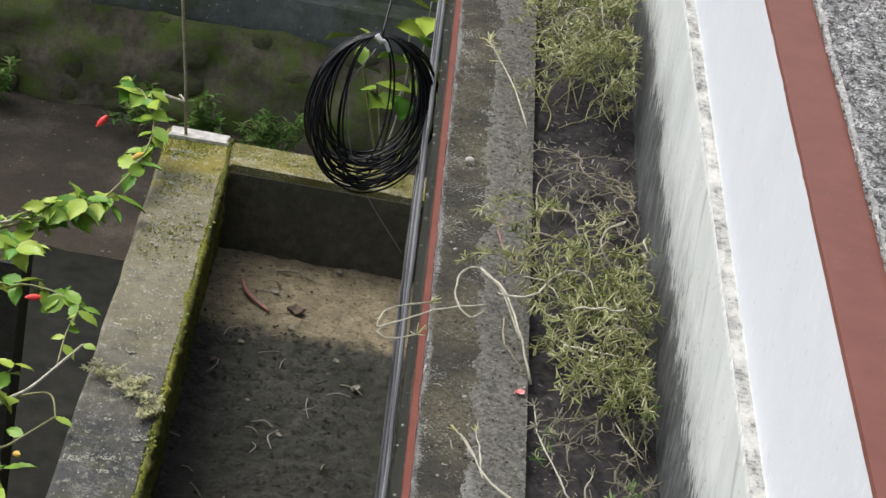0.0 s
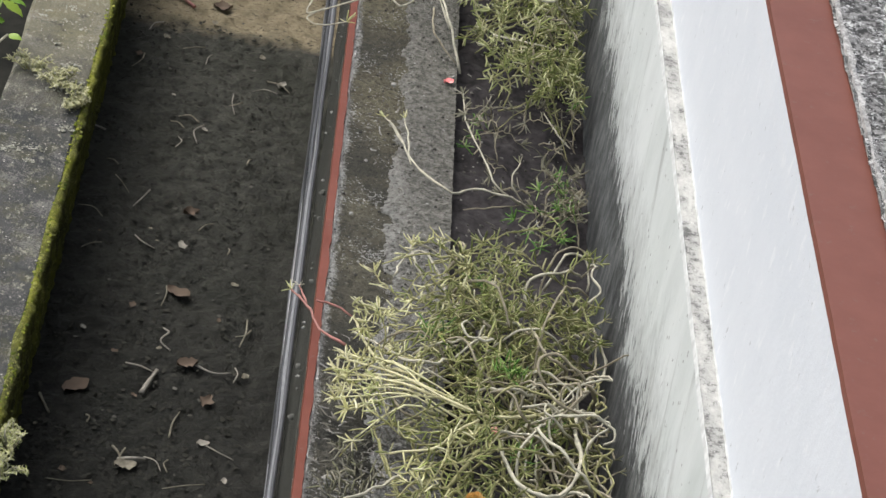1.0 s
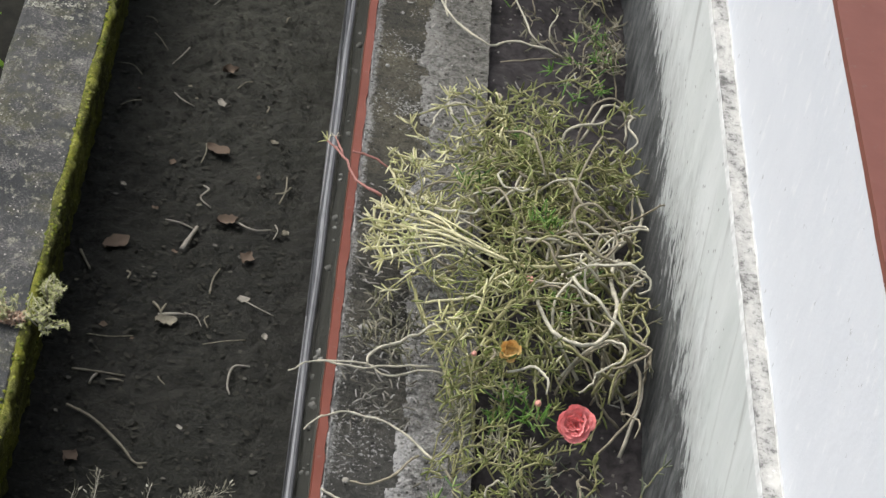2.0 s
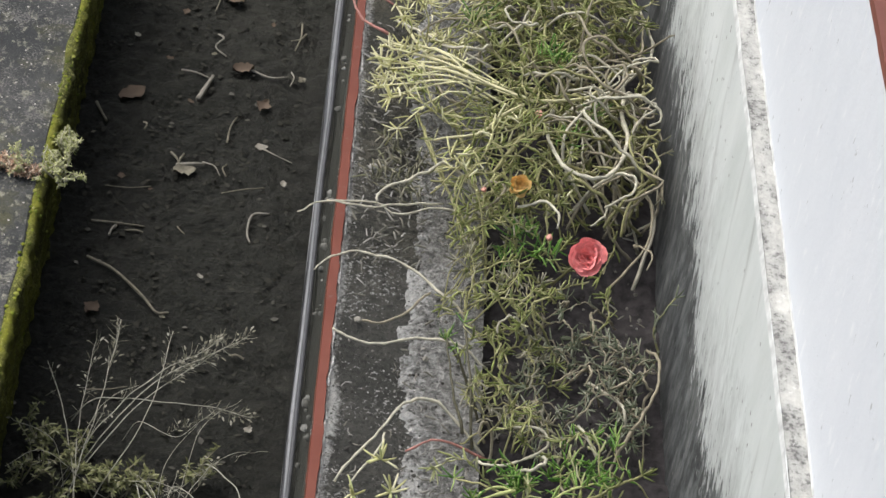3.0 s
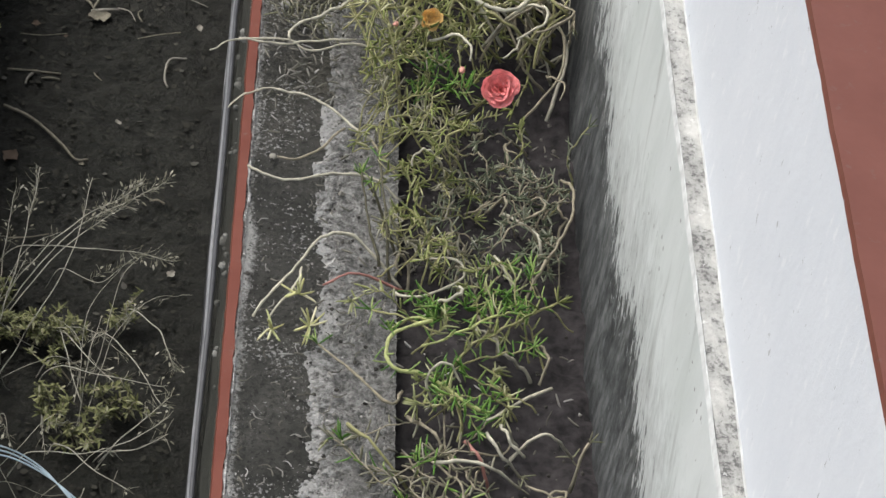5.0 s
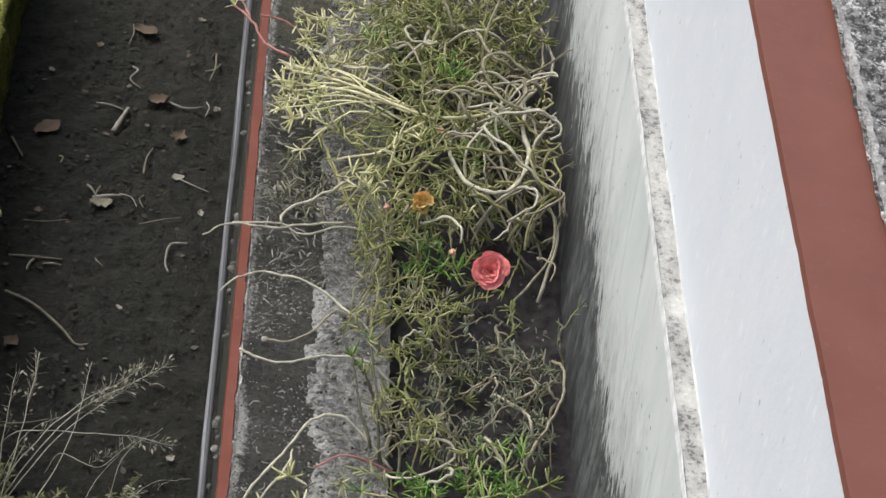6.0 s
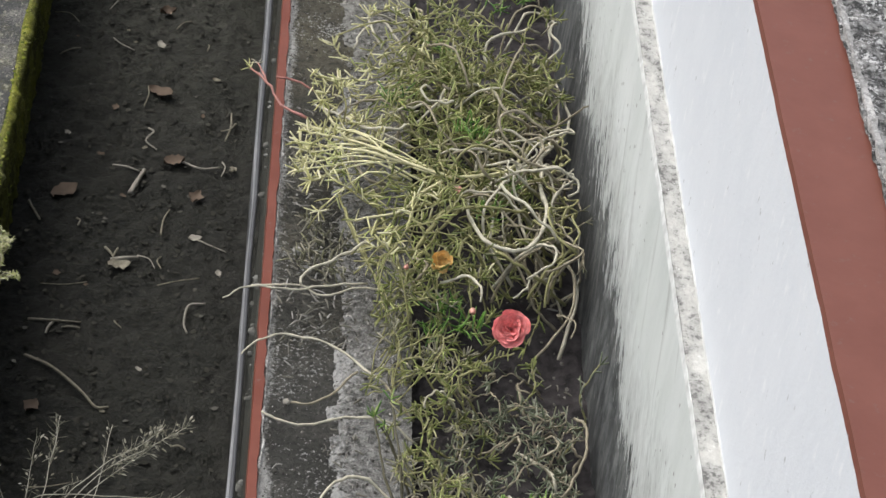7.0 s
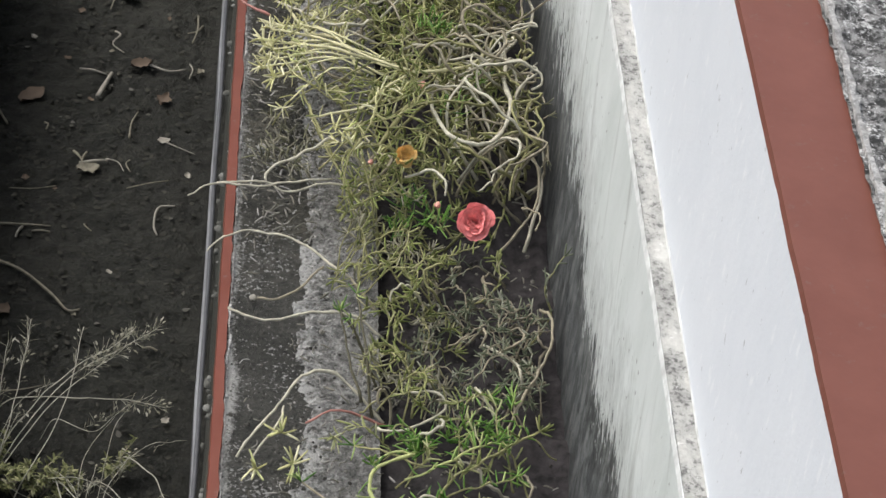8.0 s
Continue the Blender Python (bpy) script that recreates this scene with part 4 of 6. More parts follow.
trail(main_rose, [(-0.08, 1.69, 0.05), (-0.06, 1.62, 0.05), (-0.03, 1.55, 0.03), (-0.005, 1.45, 0.0)], 0.002, 0.0024, M["stem_olive"], "", 0, M["leaf_straw"], 0.015, 0.0)
trail(main_rose, [(-0.200, 1.540, 0.03), (-0.175, 1.563, 0.03), (-0.122, 1.573, 0.03), (-0.098, 1.565, 0.025), (-0.055, 1.582, 0.03), (-0.01, 1.58, 0.02)], 0.0014, 0.0020, M["stem_pale"], "", 0, M["leaf_straw"], 0.015, 0.0)
trail(main_rose, [(-0.172, 1.566, 0.03), (-0.13, 1.565, 0.03), (-0.10, 1.575, 0.03), (-0.05, 1.59, 0.03)], 0.0013, 0.0017, M["stem_pale"], "", 0, M["leaf_straw"], 0.015, 0.0)
trail(main_rose, [(-0.179, 1.454, 0.03), (-0.163, 1.476, 0.03), (-0.136, 1.493, 0.03), (-0.098, 1.488, 0.028), (-0.072, 1.475, 0.025), (-0.03, 1.441, 0.02)], 0.0014, 0.002, M["stem_pale"], "", 0, M["leaf_straw"], 0.015, 0.0)
for i in range(9):
    y = 1.69 + 0.14 * i / 8 + rng.uniform(-0.012, 0.012)
    x = -0.105 - 0.055 * rng.random()
    trail(main_rose, [(-0.01 + rng.uniform(-0.02, 0.03), 1.74 + rng.uniform(-0.02, 0.03), 0.07), (-0.06, 0.5 * (y + 1.74), 0.085), (x, y, 0.05 + 0.02 * rng.random())], 0.0018, 0.0012, M["leaf_straw"], "", 6, M["leaf_straw"], 0.0165, 0.32)
for p, n, size in (((-0.03, 1.86, 0.085), 26, 0.018), ((0.049, 1.796, 0.10), 22, 0.018), ((0.058, 1.785, 0.10), 12, 0.018), ((0.07, 1.66, 0.085), 12, 0.017), ((0.02, 1.96, 0.09), 18, 0.02), ((0.03, 1.535, 0.05), 26, 0.02), ((0.05, 1.515, 0.045), 22, 0.02), ((0.02, 1.505, 0.04), 16, 0.018), ((0.10, 1.72, 0.085), 14, 0.016)):
    lv, lf = [], []
    for _ in range(n):
        q = Vector(p) + Vector((rng.uniform(-1, 1), rng.uniform(-1, 1), rng.uniform(-0.6, 0.4))) * 0.012
        needle_into(lv, lf, q, rand_dir(0.1), size * rng.uniform(0.7, 1.2), size * 0.052)
    solid("leaf_tuft", lv, lf, M["leaf_green"], main_rose, "fresh green leaf tuft")
for p in ((-0.105, 1.665, 0.012), (-0.095, 1.635, 0.012), (-0.085, 1.61, 0.012), (-0.11, 1.70, 0.012), (-0.075, 1.66, 0.015), (-0.12, 1.64, 0.01)):
    lv, lf = [], []
    for _ in range(22):
        q = Vector(p) + Vector((rng.uniform(-1, 1), rng.uniform(-1, 1), rng.uniform(0, 0.8))) * 0.013
        needle_into(lv, lf, q, rand_dir(0.0), 0.014 * rng.uniform(0.7, 1.3), 0.0011)
    solid("leaf_tuft", lv, lf, M["leaf_grey"], main_rose, "withered grey leaf tuft")
FACE = (-0.10, -0.70, 0.70)
flower(main_rose, (0.089, 1.467, 0.085), FACE, 0.0186, M["petal_pink"], [(7, 0.98, 0.30), (7, 0.88, 0.62), (7, 0.74, 0.88), (6, 0.58, 1.08), (5, 0.42, 1.22), (4, 0.27, 1.35)], "double coral-pink bloom", 0.9, (0.07, 1.52, 0.0))
flower(main_rose, (0.018, 1.562, 0.090), (0.1, -0.80, 0.55), 0.0125, M["petal_orange"], [(5, 1.0, 0.55), (5, 0.85, 0.95), (4, 0.6, 1.2)], "half-closed crumpled orange bloom", 0.9, (0.02, 1.62, 0.03))
bud(main_rose, (0.037, 1.69, 0.09), (0.2, -0.8, 0.4), 0.013, M["petal_bud"], "pale pink closed bud")
bud(main_rose, (0.053, 1.505, 0.075), (-0.2, -0.8, 0.3), 0.010, M["petal_bud"], "pale pink closed bud")
bud(main_rose, (-0.016, 1.56, 0.08), (-0.2, -0.8, 0.3), 0.008, M["petal_bud"], "pale pink closed bud")

low_rose = moss_rose("thin moss rose rooted at the planter rim", (0.01, 1.4, -0.02),
                     [(0.005, 1.50, 0.05, 0.09, 2), (0.012, 1.40, 0.035, 0.06, 2), (0.01, 1.30, 0.03, 0.05, 1.0), (0.12, 1.40, 0.04, 0.05, 0.25)], 46, 4, 0.055, 0.0145, M["leaf_olive"], M["stem_olive"], 0.0056, (M["leaf_grey"], 0.35), (0.045, 0.10))
trail(low_rose, [(-0.125, 1.408, 0.012), (-0.103, 1.406, 0.015), (-0.081, 1.422, 0.02), (-0.06, 1.456, 0.02)], 0.0016, 0.0018, M["stem_grey"], "", 0, M["leaf_green"], 0.014)
trail(low_rose, [(-0.152, 1.382, 0.02), (-0.132, 1.373, 0.018), (-0.101, 1.374, 0.018), (-0.068, 1.384, 0.02), (-0.029, 1.386, 0.018), (0.004, 1.376, 0.0)], 0.0019, 0.002, M["stem_pale"], "", 0, M["leaf_green"], 0.014)
trail(low_rose, [(-0.137, 1.181, 0.012), (-0.12, 1.207, 0.025), (-0.1, 1.233, 0.035), (-0.08, 1.268, 0.04), (-0.054, 1.284, 0.035), (-0.027, 1.274, 0.02), (0.004, 1.252, 0.0)], 0.0018, 0.0024, M["stem_pale"], "", 0, M["leaf_green"], 0.014)
trail(low_rose, [(-0.119, 1.162, 0.02), (-0.121, 1.178, 0.022), (-0.102, 1.207, 0.03), (-0.095, 1.231, 0.036)], 0.0014, 0.0016, M["stem_pale"], "", 0, M["leaf_green"], 0.014)
trail(low_rose, [(-0.008, 1.203, 0.04), (0.011, 1.198, 0.045), (0.037, 1.208, 0.05), (0.056, 1.234, 0.045), (0.051, 1.259, 0.04), (0.026, 1.27, 0.03)], 0.0019, 0.002, M["stem_pale"], "", 0, M["leaf_green"], 0.014)
trail(low_rose, [(-0.073, 1.227, 0.02), (-0.042, 1.241, 0.025), (0.01, 1.248, 0.0)], 0.0016, 0.002, M["stem_red"], "", 0, M["leaf_green"], 0.014)
trail(low_rose, [(0.116, 1.223, 0.02), (0.13, 1.256, 0.04), (0.145, 1.286, 0.045), (0.163, 1.326, 0.05), (0.168, 1.374, 0.045), (0.16, 1.405, 0.03)], 0.0024, 0.002, M["stem_grey"], "", 0, M["leaf_green"], 0.014)
trail(low_rose, [(0.089, 1.282, 0.03), (0.102, 1.25, 0.035), (0.115, 1.233, 0.02)], 0.0026, 0.002, M["stem_pale"], "", 0, M["leaf_green"], 0.014)
trail(low_rose, [(0.105, 1.448, 0.03), (0.104, 1.422, 0.035), (0.113, 1.407, 0.02)], 0.0026, 0.002, M["stem_grey"], "", 0, M["leaf_green"], 0.014)
trail(low_rose, [(-0.03, 1.441, 0.02), (0.0, 1.41, 0.0)], 0.0018, 0.002, M["stem_grey"], "", 0, M["leaf_green"], 0.014)
trail(low_rose, [(-0.02, 1.26, 0.02), (-0.035, 1.30, 0.04), (-0.045, 1.345, 0.06)], 0.002, 0.0014, M["stem_dark"], "", 4, M["leaf_green"], 0.014)
trail(low_rose, [(-0.01, 1.25, 0.01), (-0.02, 1.30, 0.05), (-0.03, 1.36, 0.07)], 0.002, 0.0014, M["stem_dark"], "", 4, M["leaf_green"], 0.014)
# star of straw leaves at the end of the arching stem
for p, n in (((-0.119, 1.160, 0.02), 7), ((-0.097, 1.20, 0.03), 9), ((-0.085, 1.17, 0.02), 9)):
    lv, lf = [], []
    for _ in range(n):
        needle_into(lv, lf, Vector(p), (rand_dir(0.1) + Vector((0, -0.4, 0))).normalized(), 0.019, 0.0014)
    solid("leaf_tuft", lv, lf, M["leaf_straw"], low_rose)

green_rose = moss_rose("fresh green moss rose arching over the rim", (0.05, 1.15, -0.02),
                       [(0.06, 1.18, 0.06, 0.03, 3), (0.115, 1.195, 0.04, 0.03, 2), (0.07, 1.11, 0.04, 0.035, 1.2)], 18, 7, 0.055, 0.0155, M["leaf_green"], M["stem_olive"], 0.0056, (M["leaf_lime"], 0.6), (0.05, 0.10))
trail(green_rose, [(0.024, 1.155, 0.06), (-0.005, 1.133, 0.065), (-0.019, 1.119, 0.06), (-0.010, 1.100, 0.05), (0.020, 1.103, 0.04), (0.053, 1.084, 0.035), (0.072, 1.077, 0.03)], 0.0022, 0.0030, M["stem_lime"], "yellow-green hooked stem", 5, M["leaf_green"], 0.016, 0.65)
trail(green_rose, [(0.047, 1.128, 0.03), (0.062, 1.139, 0.05), (0.087, 1.156, 0.055), (0.114, 1.183, 0.05), (0.144, 1.206, 0.05)], 0.0022, 0.0016, M["stem_olive"], "", 8, M["leaf_olive"], 0.016, 0.85)
trail(green_rose, [(0.017, 1.139, 0.04), (0.044, 1.148, 0.05), (0.077, 1.174, 0.05), (0.105, 1.199, 0.04)], 0.0020, 0.0015, M["stem_lime"], "", 8, M["leaf_green"], 0.017, 0.85)
trail(green_rose, [(0.024, 1.155, 0.06), (0.0, 1.15, 0.062), (-0.015, 1.135, 0.062)], 0.0018, 0.0014, M["stem_lime"], "", 6, M["leaf_green"], 0.016, 0.9)
for p, n in (((0.03, 1.181, 0.045), 26), ((0.067, 1.198, 0.045), 24), ((0.093, 1.212, 0.04), 18), ((0.02, 1.012, 0.03), 16), ((0.034, 1.100, 0.04), 14)):
    lv, lf = [], []
    for _ in range(n):
        q = Vector(p) + Vector((rng.uniform(-1, 1), rng.uniform(-1, 1), rng.uniform(-0.6, 0.4))) * 0.010
        needle_into(lv, lf, q, rand_dir(0.1), 0.017 * rng.uniform(0.7, 1.2), 0.0011)
    solid("leaf_tuft", lv, lf, M["leaf_green"], green_rose, "fresh green leaf tuft")
trail(green_rose, [(0.141, 1.124, 0.02), (0.112, 1.105, 0.02), (0.08, 1.082, 0.01)], 0.0022, 0.0024, M["stem_pale"], "", 0, M["leaf_green"], 0.016)
trail(green_rose, [(0.005, 1.118, 0.0), (-0.007, 1.088, 0.015), (-0.043, 1.116, 0.02), (-0.075, 1.146, 0.02)], 0.0022, 0.0016, M["stem_grey"], "", 6, M["leaf_green"], 0.016)
trail(green_rose, [(0.13, 1.169, 0.03), (0.136, 1.145, 0.035), (0.128, 1.126, 0.02)], 0.002, 0.0018, M["stem_grey"], "", 0, M["leaf_green"], 0.016)
trail(green_rose, [(0.03, 1.14, 0.06), (-0.01, 1.155, 0.06), (-0.03, 1.17, 0.05)], 0.0018, 0.0012, M["stem_olive"], "", 6, M["leaf_green"], 0.016)
moss_rose("withered grey moss rose twigs beside the white wall", (0.13, 1.36, -0.02),
          [(0.145, 1.40, 0.025, 0.04, 2), (0.11, 1.40, 0.03, 0.04, 2), (0.085, 1.44, 0.03, 0.03, 2), (0.11, 1.31, 0.05, 0.05, 3), (0.06, 1.32, 0.03, 0.05, 2)], 52, 8, 0.040, 0.013, M["leaf_weak"], M["stem_grey"], 0.008, None, (0.03, 0.07))
trail(low_rose, [(0.100, 1.356, 0.02), (0.126, 1.326, 0.03), (0.136, 1.302, 0.03), (0.138, 1.303, 0.0)], 0.0020, 0.0024, M["stem_pale"])
trail(low_rose, [(0.148, 1.372, 0.0), (0.171, 1.397, 0.03), (0.160, 1.405, 0.06), (0.176, 1.425, 0.085)], 0.0017, 0.0012, M["stem_olive"], "", 4, M["leaf_weak"], 0.014, 0.6)
trail(low_rose, [(-0.002, 1.296, 0.0), (-0.019, 1.318, 0.03), (-0.036, 1.334, 0.06)], 0.0022, 0.0016, M["stem_dark"], "", 5, M["leaf_green"], 0.014)
trail(low_rose, [(-0.004, 1.311, 0.0), (-0.027, 1.342, 0.03), (-0.044, 1.354, 0.05)], 0.0022, 0.0016, M["stem_dark"], "", 6, M["leaf_green"], 0.014)
near_rose = moss_rose("withered brown moss rose stems lying on soil", (0.07, 0.98, -0.02),
                      [(0.085, 0.985, 0.075, 0.045, 2), (0.02, 1.03, 0.04, 0.03, 1), (0.08, 0.86, 0.08, 0.09, 2)], 26, 9, 0.035, 0.017, M["leaf_grey"], M["stem_grey"], 0.014, (M["leaf_green"], 0.12), (0.08, 0.16))

for pts, mat in (([(0.057, 1.040, 0.03), (0.071, 1.019, 0.03), (0.083, 1.009, 0.0)], "stem_red"), ([(0.098, 1.038, 0.0), (0.119, 1.044, 0.04), (0.137, 1.043, 0.04), (0.161, 1.058, 0.0)], "stem_pale"),
                 ([(0.077, 1.052, 0.03), (0.089, 1.030, 0.03), (0.112, 1.029, 0.0)], "stem_pale"), ([(0.029, 1.008, 0.03), (0.054, 1.014, 0.03), (0.082, 1.009, 0.03), (0.112, 1.015, 0.0)], "stem_pale"),
                 ([(0.158, 1.018, 0.0), (0.159, 1.023, 0.04), (0.166, 1.034, 0.05)], "stem_grey"), ([(-0.048, 1.042, 0.03), (-0.023, 1.021, 0.03), (0.010, 1.000, 0.0)], "stem_olive"), ([(0.010, 1.088, 0.0), (0.029, 1.044, 0.03), (0.049, 1.033, 0.0)], "stem_grey")):
    trail(near_rose, pts, 0.0026, 0.0018, M[mat], "", 4, M["leaf_grey"], 0.013)

# ---- cables on the outer face of the planter ----
M["cable_dark"] = plain("dark_grey_cable_sheath", (0.07, 0.072, 0.076), 0.3, 0.2, 60)
# pale strand: the bundle's bright highlights are put into its colour
M["cable_pale"] = plain("pale_grey_cable_sheath", (0.36, 0.365, 0.37), 0.4, 0.3, 40)
bundle = thing("cable_bundle", pose(-0.17, 2.0, -0.2), "bundle of grey and black cables along the planter wall", "cable")
for i, (r, mat) in enumerate(((0.0030, "cable_dark"), (0.0034, "cable_grey"), (0.0026, "cable_black"), (0.0036, "cable_dark"), (0.0030, "cable_grey"), (0.0034, "cable_black"), (0.0030, "cable_pale"), (0.0032, "cable_dark"))):
    pts = []
    for j in range(61):
        y = Y0 + (Y1 - Y0) * j / 60
        far_off = min(1.0, max(0.0, (y - 1.3) / 2.4))
        top, gap = -0.165 - 0.035 * far_off, 0.0125 + 0.020 * far_off
        zz = top - i * gap + 0.016 * noise.noise(Vector((y * 1.6, i * 5.1, 0))) + 0.010 * noise.noise(Vector((y * 4.5, i * 3.3, 7)))
        pts.append((-0.167 - r - 0.004 * abs(noise.noise(Vector((y * 3, i, 2)))), y, zz))
    vs, fs = [], []
    tube_into(vs, fs, smooth_line(pts, 2), r, r, 8)
    solid("cable", vs, fs, M[mat], bundle)

coil = thing("cable_coil", pose(-0.29, 4.2, -0.14), "loose coil of thin black cable tied at the top", "cable coil")
CW, CH = Vector((0.95, 0.30, 0.02)), Vector((-0.03, 0.10, 1.0))
for i in range(34):
    vs, fs = [], []
    rr = rng.uniform(0.132, 0.165)
    ph = rng.uniform(0, 6.28)
    off = Vector((rng.uniform(-0.012, 0.02), rng.uniform(-0.03, 0.03), 0))
    mid = Vector((-0.292, 4.2, -0.145 - rr))
    sq = rng.uniform(0.72, 0.86) * (rng.uniform(0.4, 0.8) if i > 29 else 1)
    line = []
    for k in range(49):
        a = 2 * math.pi * k / 48
        top = max(0.0, math.cos(a)) ** 4
        p = mid + CW * (math.sin(a) * rr * sq) + CH * (math.cos(a) * rr) + off * (1 - top)
        line.append(p + Vector((0, 0.008, 0)) * math.sin(3 * a + ph))
    tube_into(vs, fs, line, 0.0021, 0.0021, 6)
    solid("cable_turn", vs, fs, M["cable_black"] if i % 7 else M["cable_dark"], coil)
vs, fs = [], []
tube_into(vs, fs, smooth_line([(-0.303, 4.19, -0.137), (-0.292, 4.185, -0.146), (-0.283, 4.19, -0.15), (-0.272, 4.19, -0.168)], 5), 0.006, 0.004, 6)
solid("tie", vs, fs, plain("white_plastic_tie", (0.7, 0.7, 0.68), 0.4, 0.1), coil, "white plastic tie")
vs, fs = [], []
tube_into(vs, fs, smooth_line([(-0.292, 4.2, -0.14), (-0.275, 4.45, -0.06), (-0.23, 4.8, -0.08), (-0.170, 5.15, -0.16)], 8), 0.003, 0.003, 6)
solid("lead_cable", vs, fs, M["cable_black"], coil)
vs, fs = [], []
tube_into(vs, fs, smooth_line([(-0.30, 4.17, -0.16), (-0.34, 4.17, -0.26), (-0.31, 4.17, -0.40), (-0.26, 4.17, -0.49), (-0.172, 4.17, -0.60)], 8), 0.0015, 0.0012, 6)
solid("loose_strand", vs, fs, M["cable_grey"], coil, "thin grey loose strand")

# hanging string built as a stake on the low walls' corner, with a knotted scrap
stake = thing("hanging_string", pose(-0.714, 4.96, -0.79), "thin hanging string by the wall corner, built as a stake", "stake")
vs, fs = [], []
tube_into(vs, fs, [Vector((-0.714, 4.96, -0.80)), Vector((-0.735, 4.97, -0.65)), Vector((-0.765, 4.98, -0.48)), Vector((-0.86, 5.0, 0.05))], 0.0042, 0.0038, 6)
solid("wire", vs, fs, M["stem_grey"], stake)
vs, fs = [], []
tube_into(vs, fs, smooth_line([(-0.785, 4.96, -0.69), (-0.745, 4.955, -0.695), (-0.730, 4.965, -0.70), (-0.745, 4.98, -0.692)], 4), 0.004, 0.003, 6)
solid("knot", vs, fs, M["stem_pale"], stake, "pale knotted scrap")

# ---- moss and small growth on the low walls ----


def moss_pad(spots, n, high, seed, thick=0.7):
    """Small cushions scattered over patches (x0, x1, y0, y1, z0, z1)."""
    r = random.Random(seed)
    vs, fs = [], []
    for _ in range(n):
        x0, x1, y0, y1, z0, z1 = r.choice(spots)
        c = Vector((r.uniform(x0, x1), r.uniform(y0, y1), r.uniform(z0, z1)))
        s = high * r.uniform(0.4, 1.3)
        base = len(vs)
        for ring, (h, k) in enumerate(((-0.3, 1.0), (0.35, 0.85), (0.8, 0.4))):
            for q in range(6):
                a = q * math.pi / 3 + ring * 0.4
                vs.append(c + Vector((math.cos(a) * k * s * r.uniform(0.7, 1.3), math.sin(a) * k * s * r.uniform(0.7, 1.5), h * s * thick)))
        for ring in range(2):
            for q in range(6):
                a, b = base + ring * 6 + q, base + ring * 6 + (q + 1) % 6
                fs.append((a, b, b + 6, a + 6))
        fs.append(tuple(base + 12 + q for q in range(6)))
    return vs, fs


M["moss_piece"] = per_piece("yellow_green_moss", [(0.0, (0.05, 0.07, 0.008)), (0.4, (0.13, 0.16, 0.015)), (0.8, (0.24, 0.26, 0.03)), (1.0, (0.30, 0.30, 0.10))], 0.95, 200)
M["lichen_piece"] = per_piece("pale_lichen", [(0.0, (0.20, 0.20, 0.15)), (0.5, (0.36, 0.36, 0.29)), (1.0, (0.48, 0.48, 0.42))], 0.95, 200)
fv, ff = relief(Y0, 4.85, 0.0, 0.245, 0, 0.008, 0.009, 34)
sheet = []
for a, b, h in fv:
    # up the inner face, then over the arris on to the top
    edge = 0.012 + 0.010 * noise.noise(Vector((a * 9, 3.3, 0)))
    if b < 0.215:
        sheet.append((-0.597 + skew(a) + abs(h) * 1.2, a, -1.006 + b))
    else:
        q = (b - 0.215) / 0.03
        sheet.append((-0.600 + skew(a) - edge * q, a, -0.7865 + abs(h) * 0.35 * (1 - q) - 0.006 * q * q))
fv = sheet
M["moss_sheet"] = mat_concrete("moss_covered_cement", (0.075, 0.082, 0.010), (0.23, 0.235, 0.025), (0.038, 0.042, 0.014), scale=1.4, spots=(0.32, 0.32, 0.10), stain=0.85)
tagged(raw("moss_sheet", fv, ff, M["moss_sheet"]), "yellow-green moss covering the inner face of the wall", "moss", kind="stuff")
vs, fs = moss_pad([(-0.606, -0.594, Y0, 4.85, -0.93, -0.79), (-0.610, -0.598, Y0, 4.85, -0.79, -0.786), (-0.604, -0.594, Y0, 4.85, -1.0, -0.79)], 3600, 0.0034, 3, 0.4)
vs = [Vector((q.x + skew(q.y), q.y, q.z)) for q in vs]
tagged(raw("wall_moss", vs, fs, M["moss_piece"]), "bright yellow-green moss on the boundary wall edge", "moss", kind="stuff")
vs, fs = moss_pad([(-0.76, -0.60, 4.84, 5.0, -0.79, -0.788), (-0.6, -0.17, 4.90, 4.985, -0.795, -0.792), (-0.74, -0.62, 4.3, 4.85, -0.79, -0.788)], 3000, 0.0021, 5, 0.45)
tagged(raw("corner_moss", vs, fs, M["moss_piece"]), "green moss cushions on the cross wall", "moss", kind="stuff")
r = random.Random(8)
crusts = []
for _ in range(90):
    x, y, w = r.uniform(-0.74, -0.62), 4.88 - 1.5 * r.random() ** 1.7, r.uniform(0.004, 0.022)
    crusts.append((x - w + skew(y), x + w + skew(y), y - w * 0.45, y + w * 0.45, -0.7905, -0.7885))
vs, fs = moss_pad(crusts + [(-0.6, -0.17, 4.862, 4.875, -0.795, -0.793)] * 12, 2600, 0.0019, 7, 0.4)
tagged(raw("wall_lichen", vs, fs, M["lichen_piece"]), "pale crusts of lichen on grey cement", "lichen", kind="stuff")
vs, fs = moss_pad([(-0.1650, -0.1635, 0.7, 4.6, -0.13, -0.02)], 95, 0.0042, 9)
v2, f2 = moss_pad([(-0.148, -0.142, 0.7, 4.6, -0.001, 0.001)], 700, 0.0012, 10)
fs += [tuple(i + len(vs) for i in q) for q in f2]
vs += v2
M["rim_lichen"] = per_piece("grey_rim_lichen", [(0.0, (0.07, 0.07, 0.06)), (0.6, (0.13, 0.13, 0.115)), (1.0, (0.27, 0.27, 0.245))], 0.95, 200)
tagged(raw("rim_grit", vs, fs, M["rim_lichen"]), "pale grit and lichen along the red edge", "grit", kind="stuff")


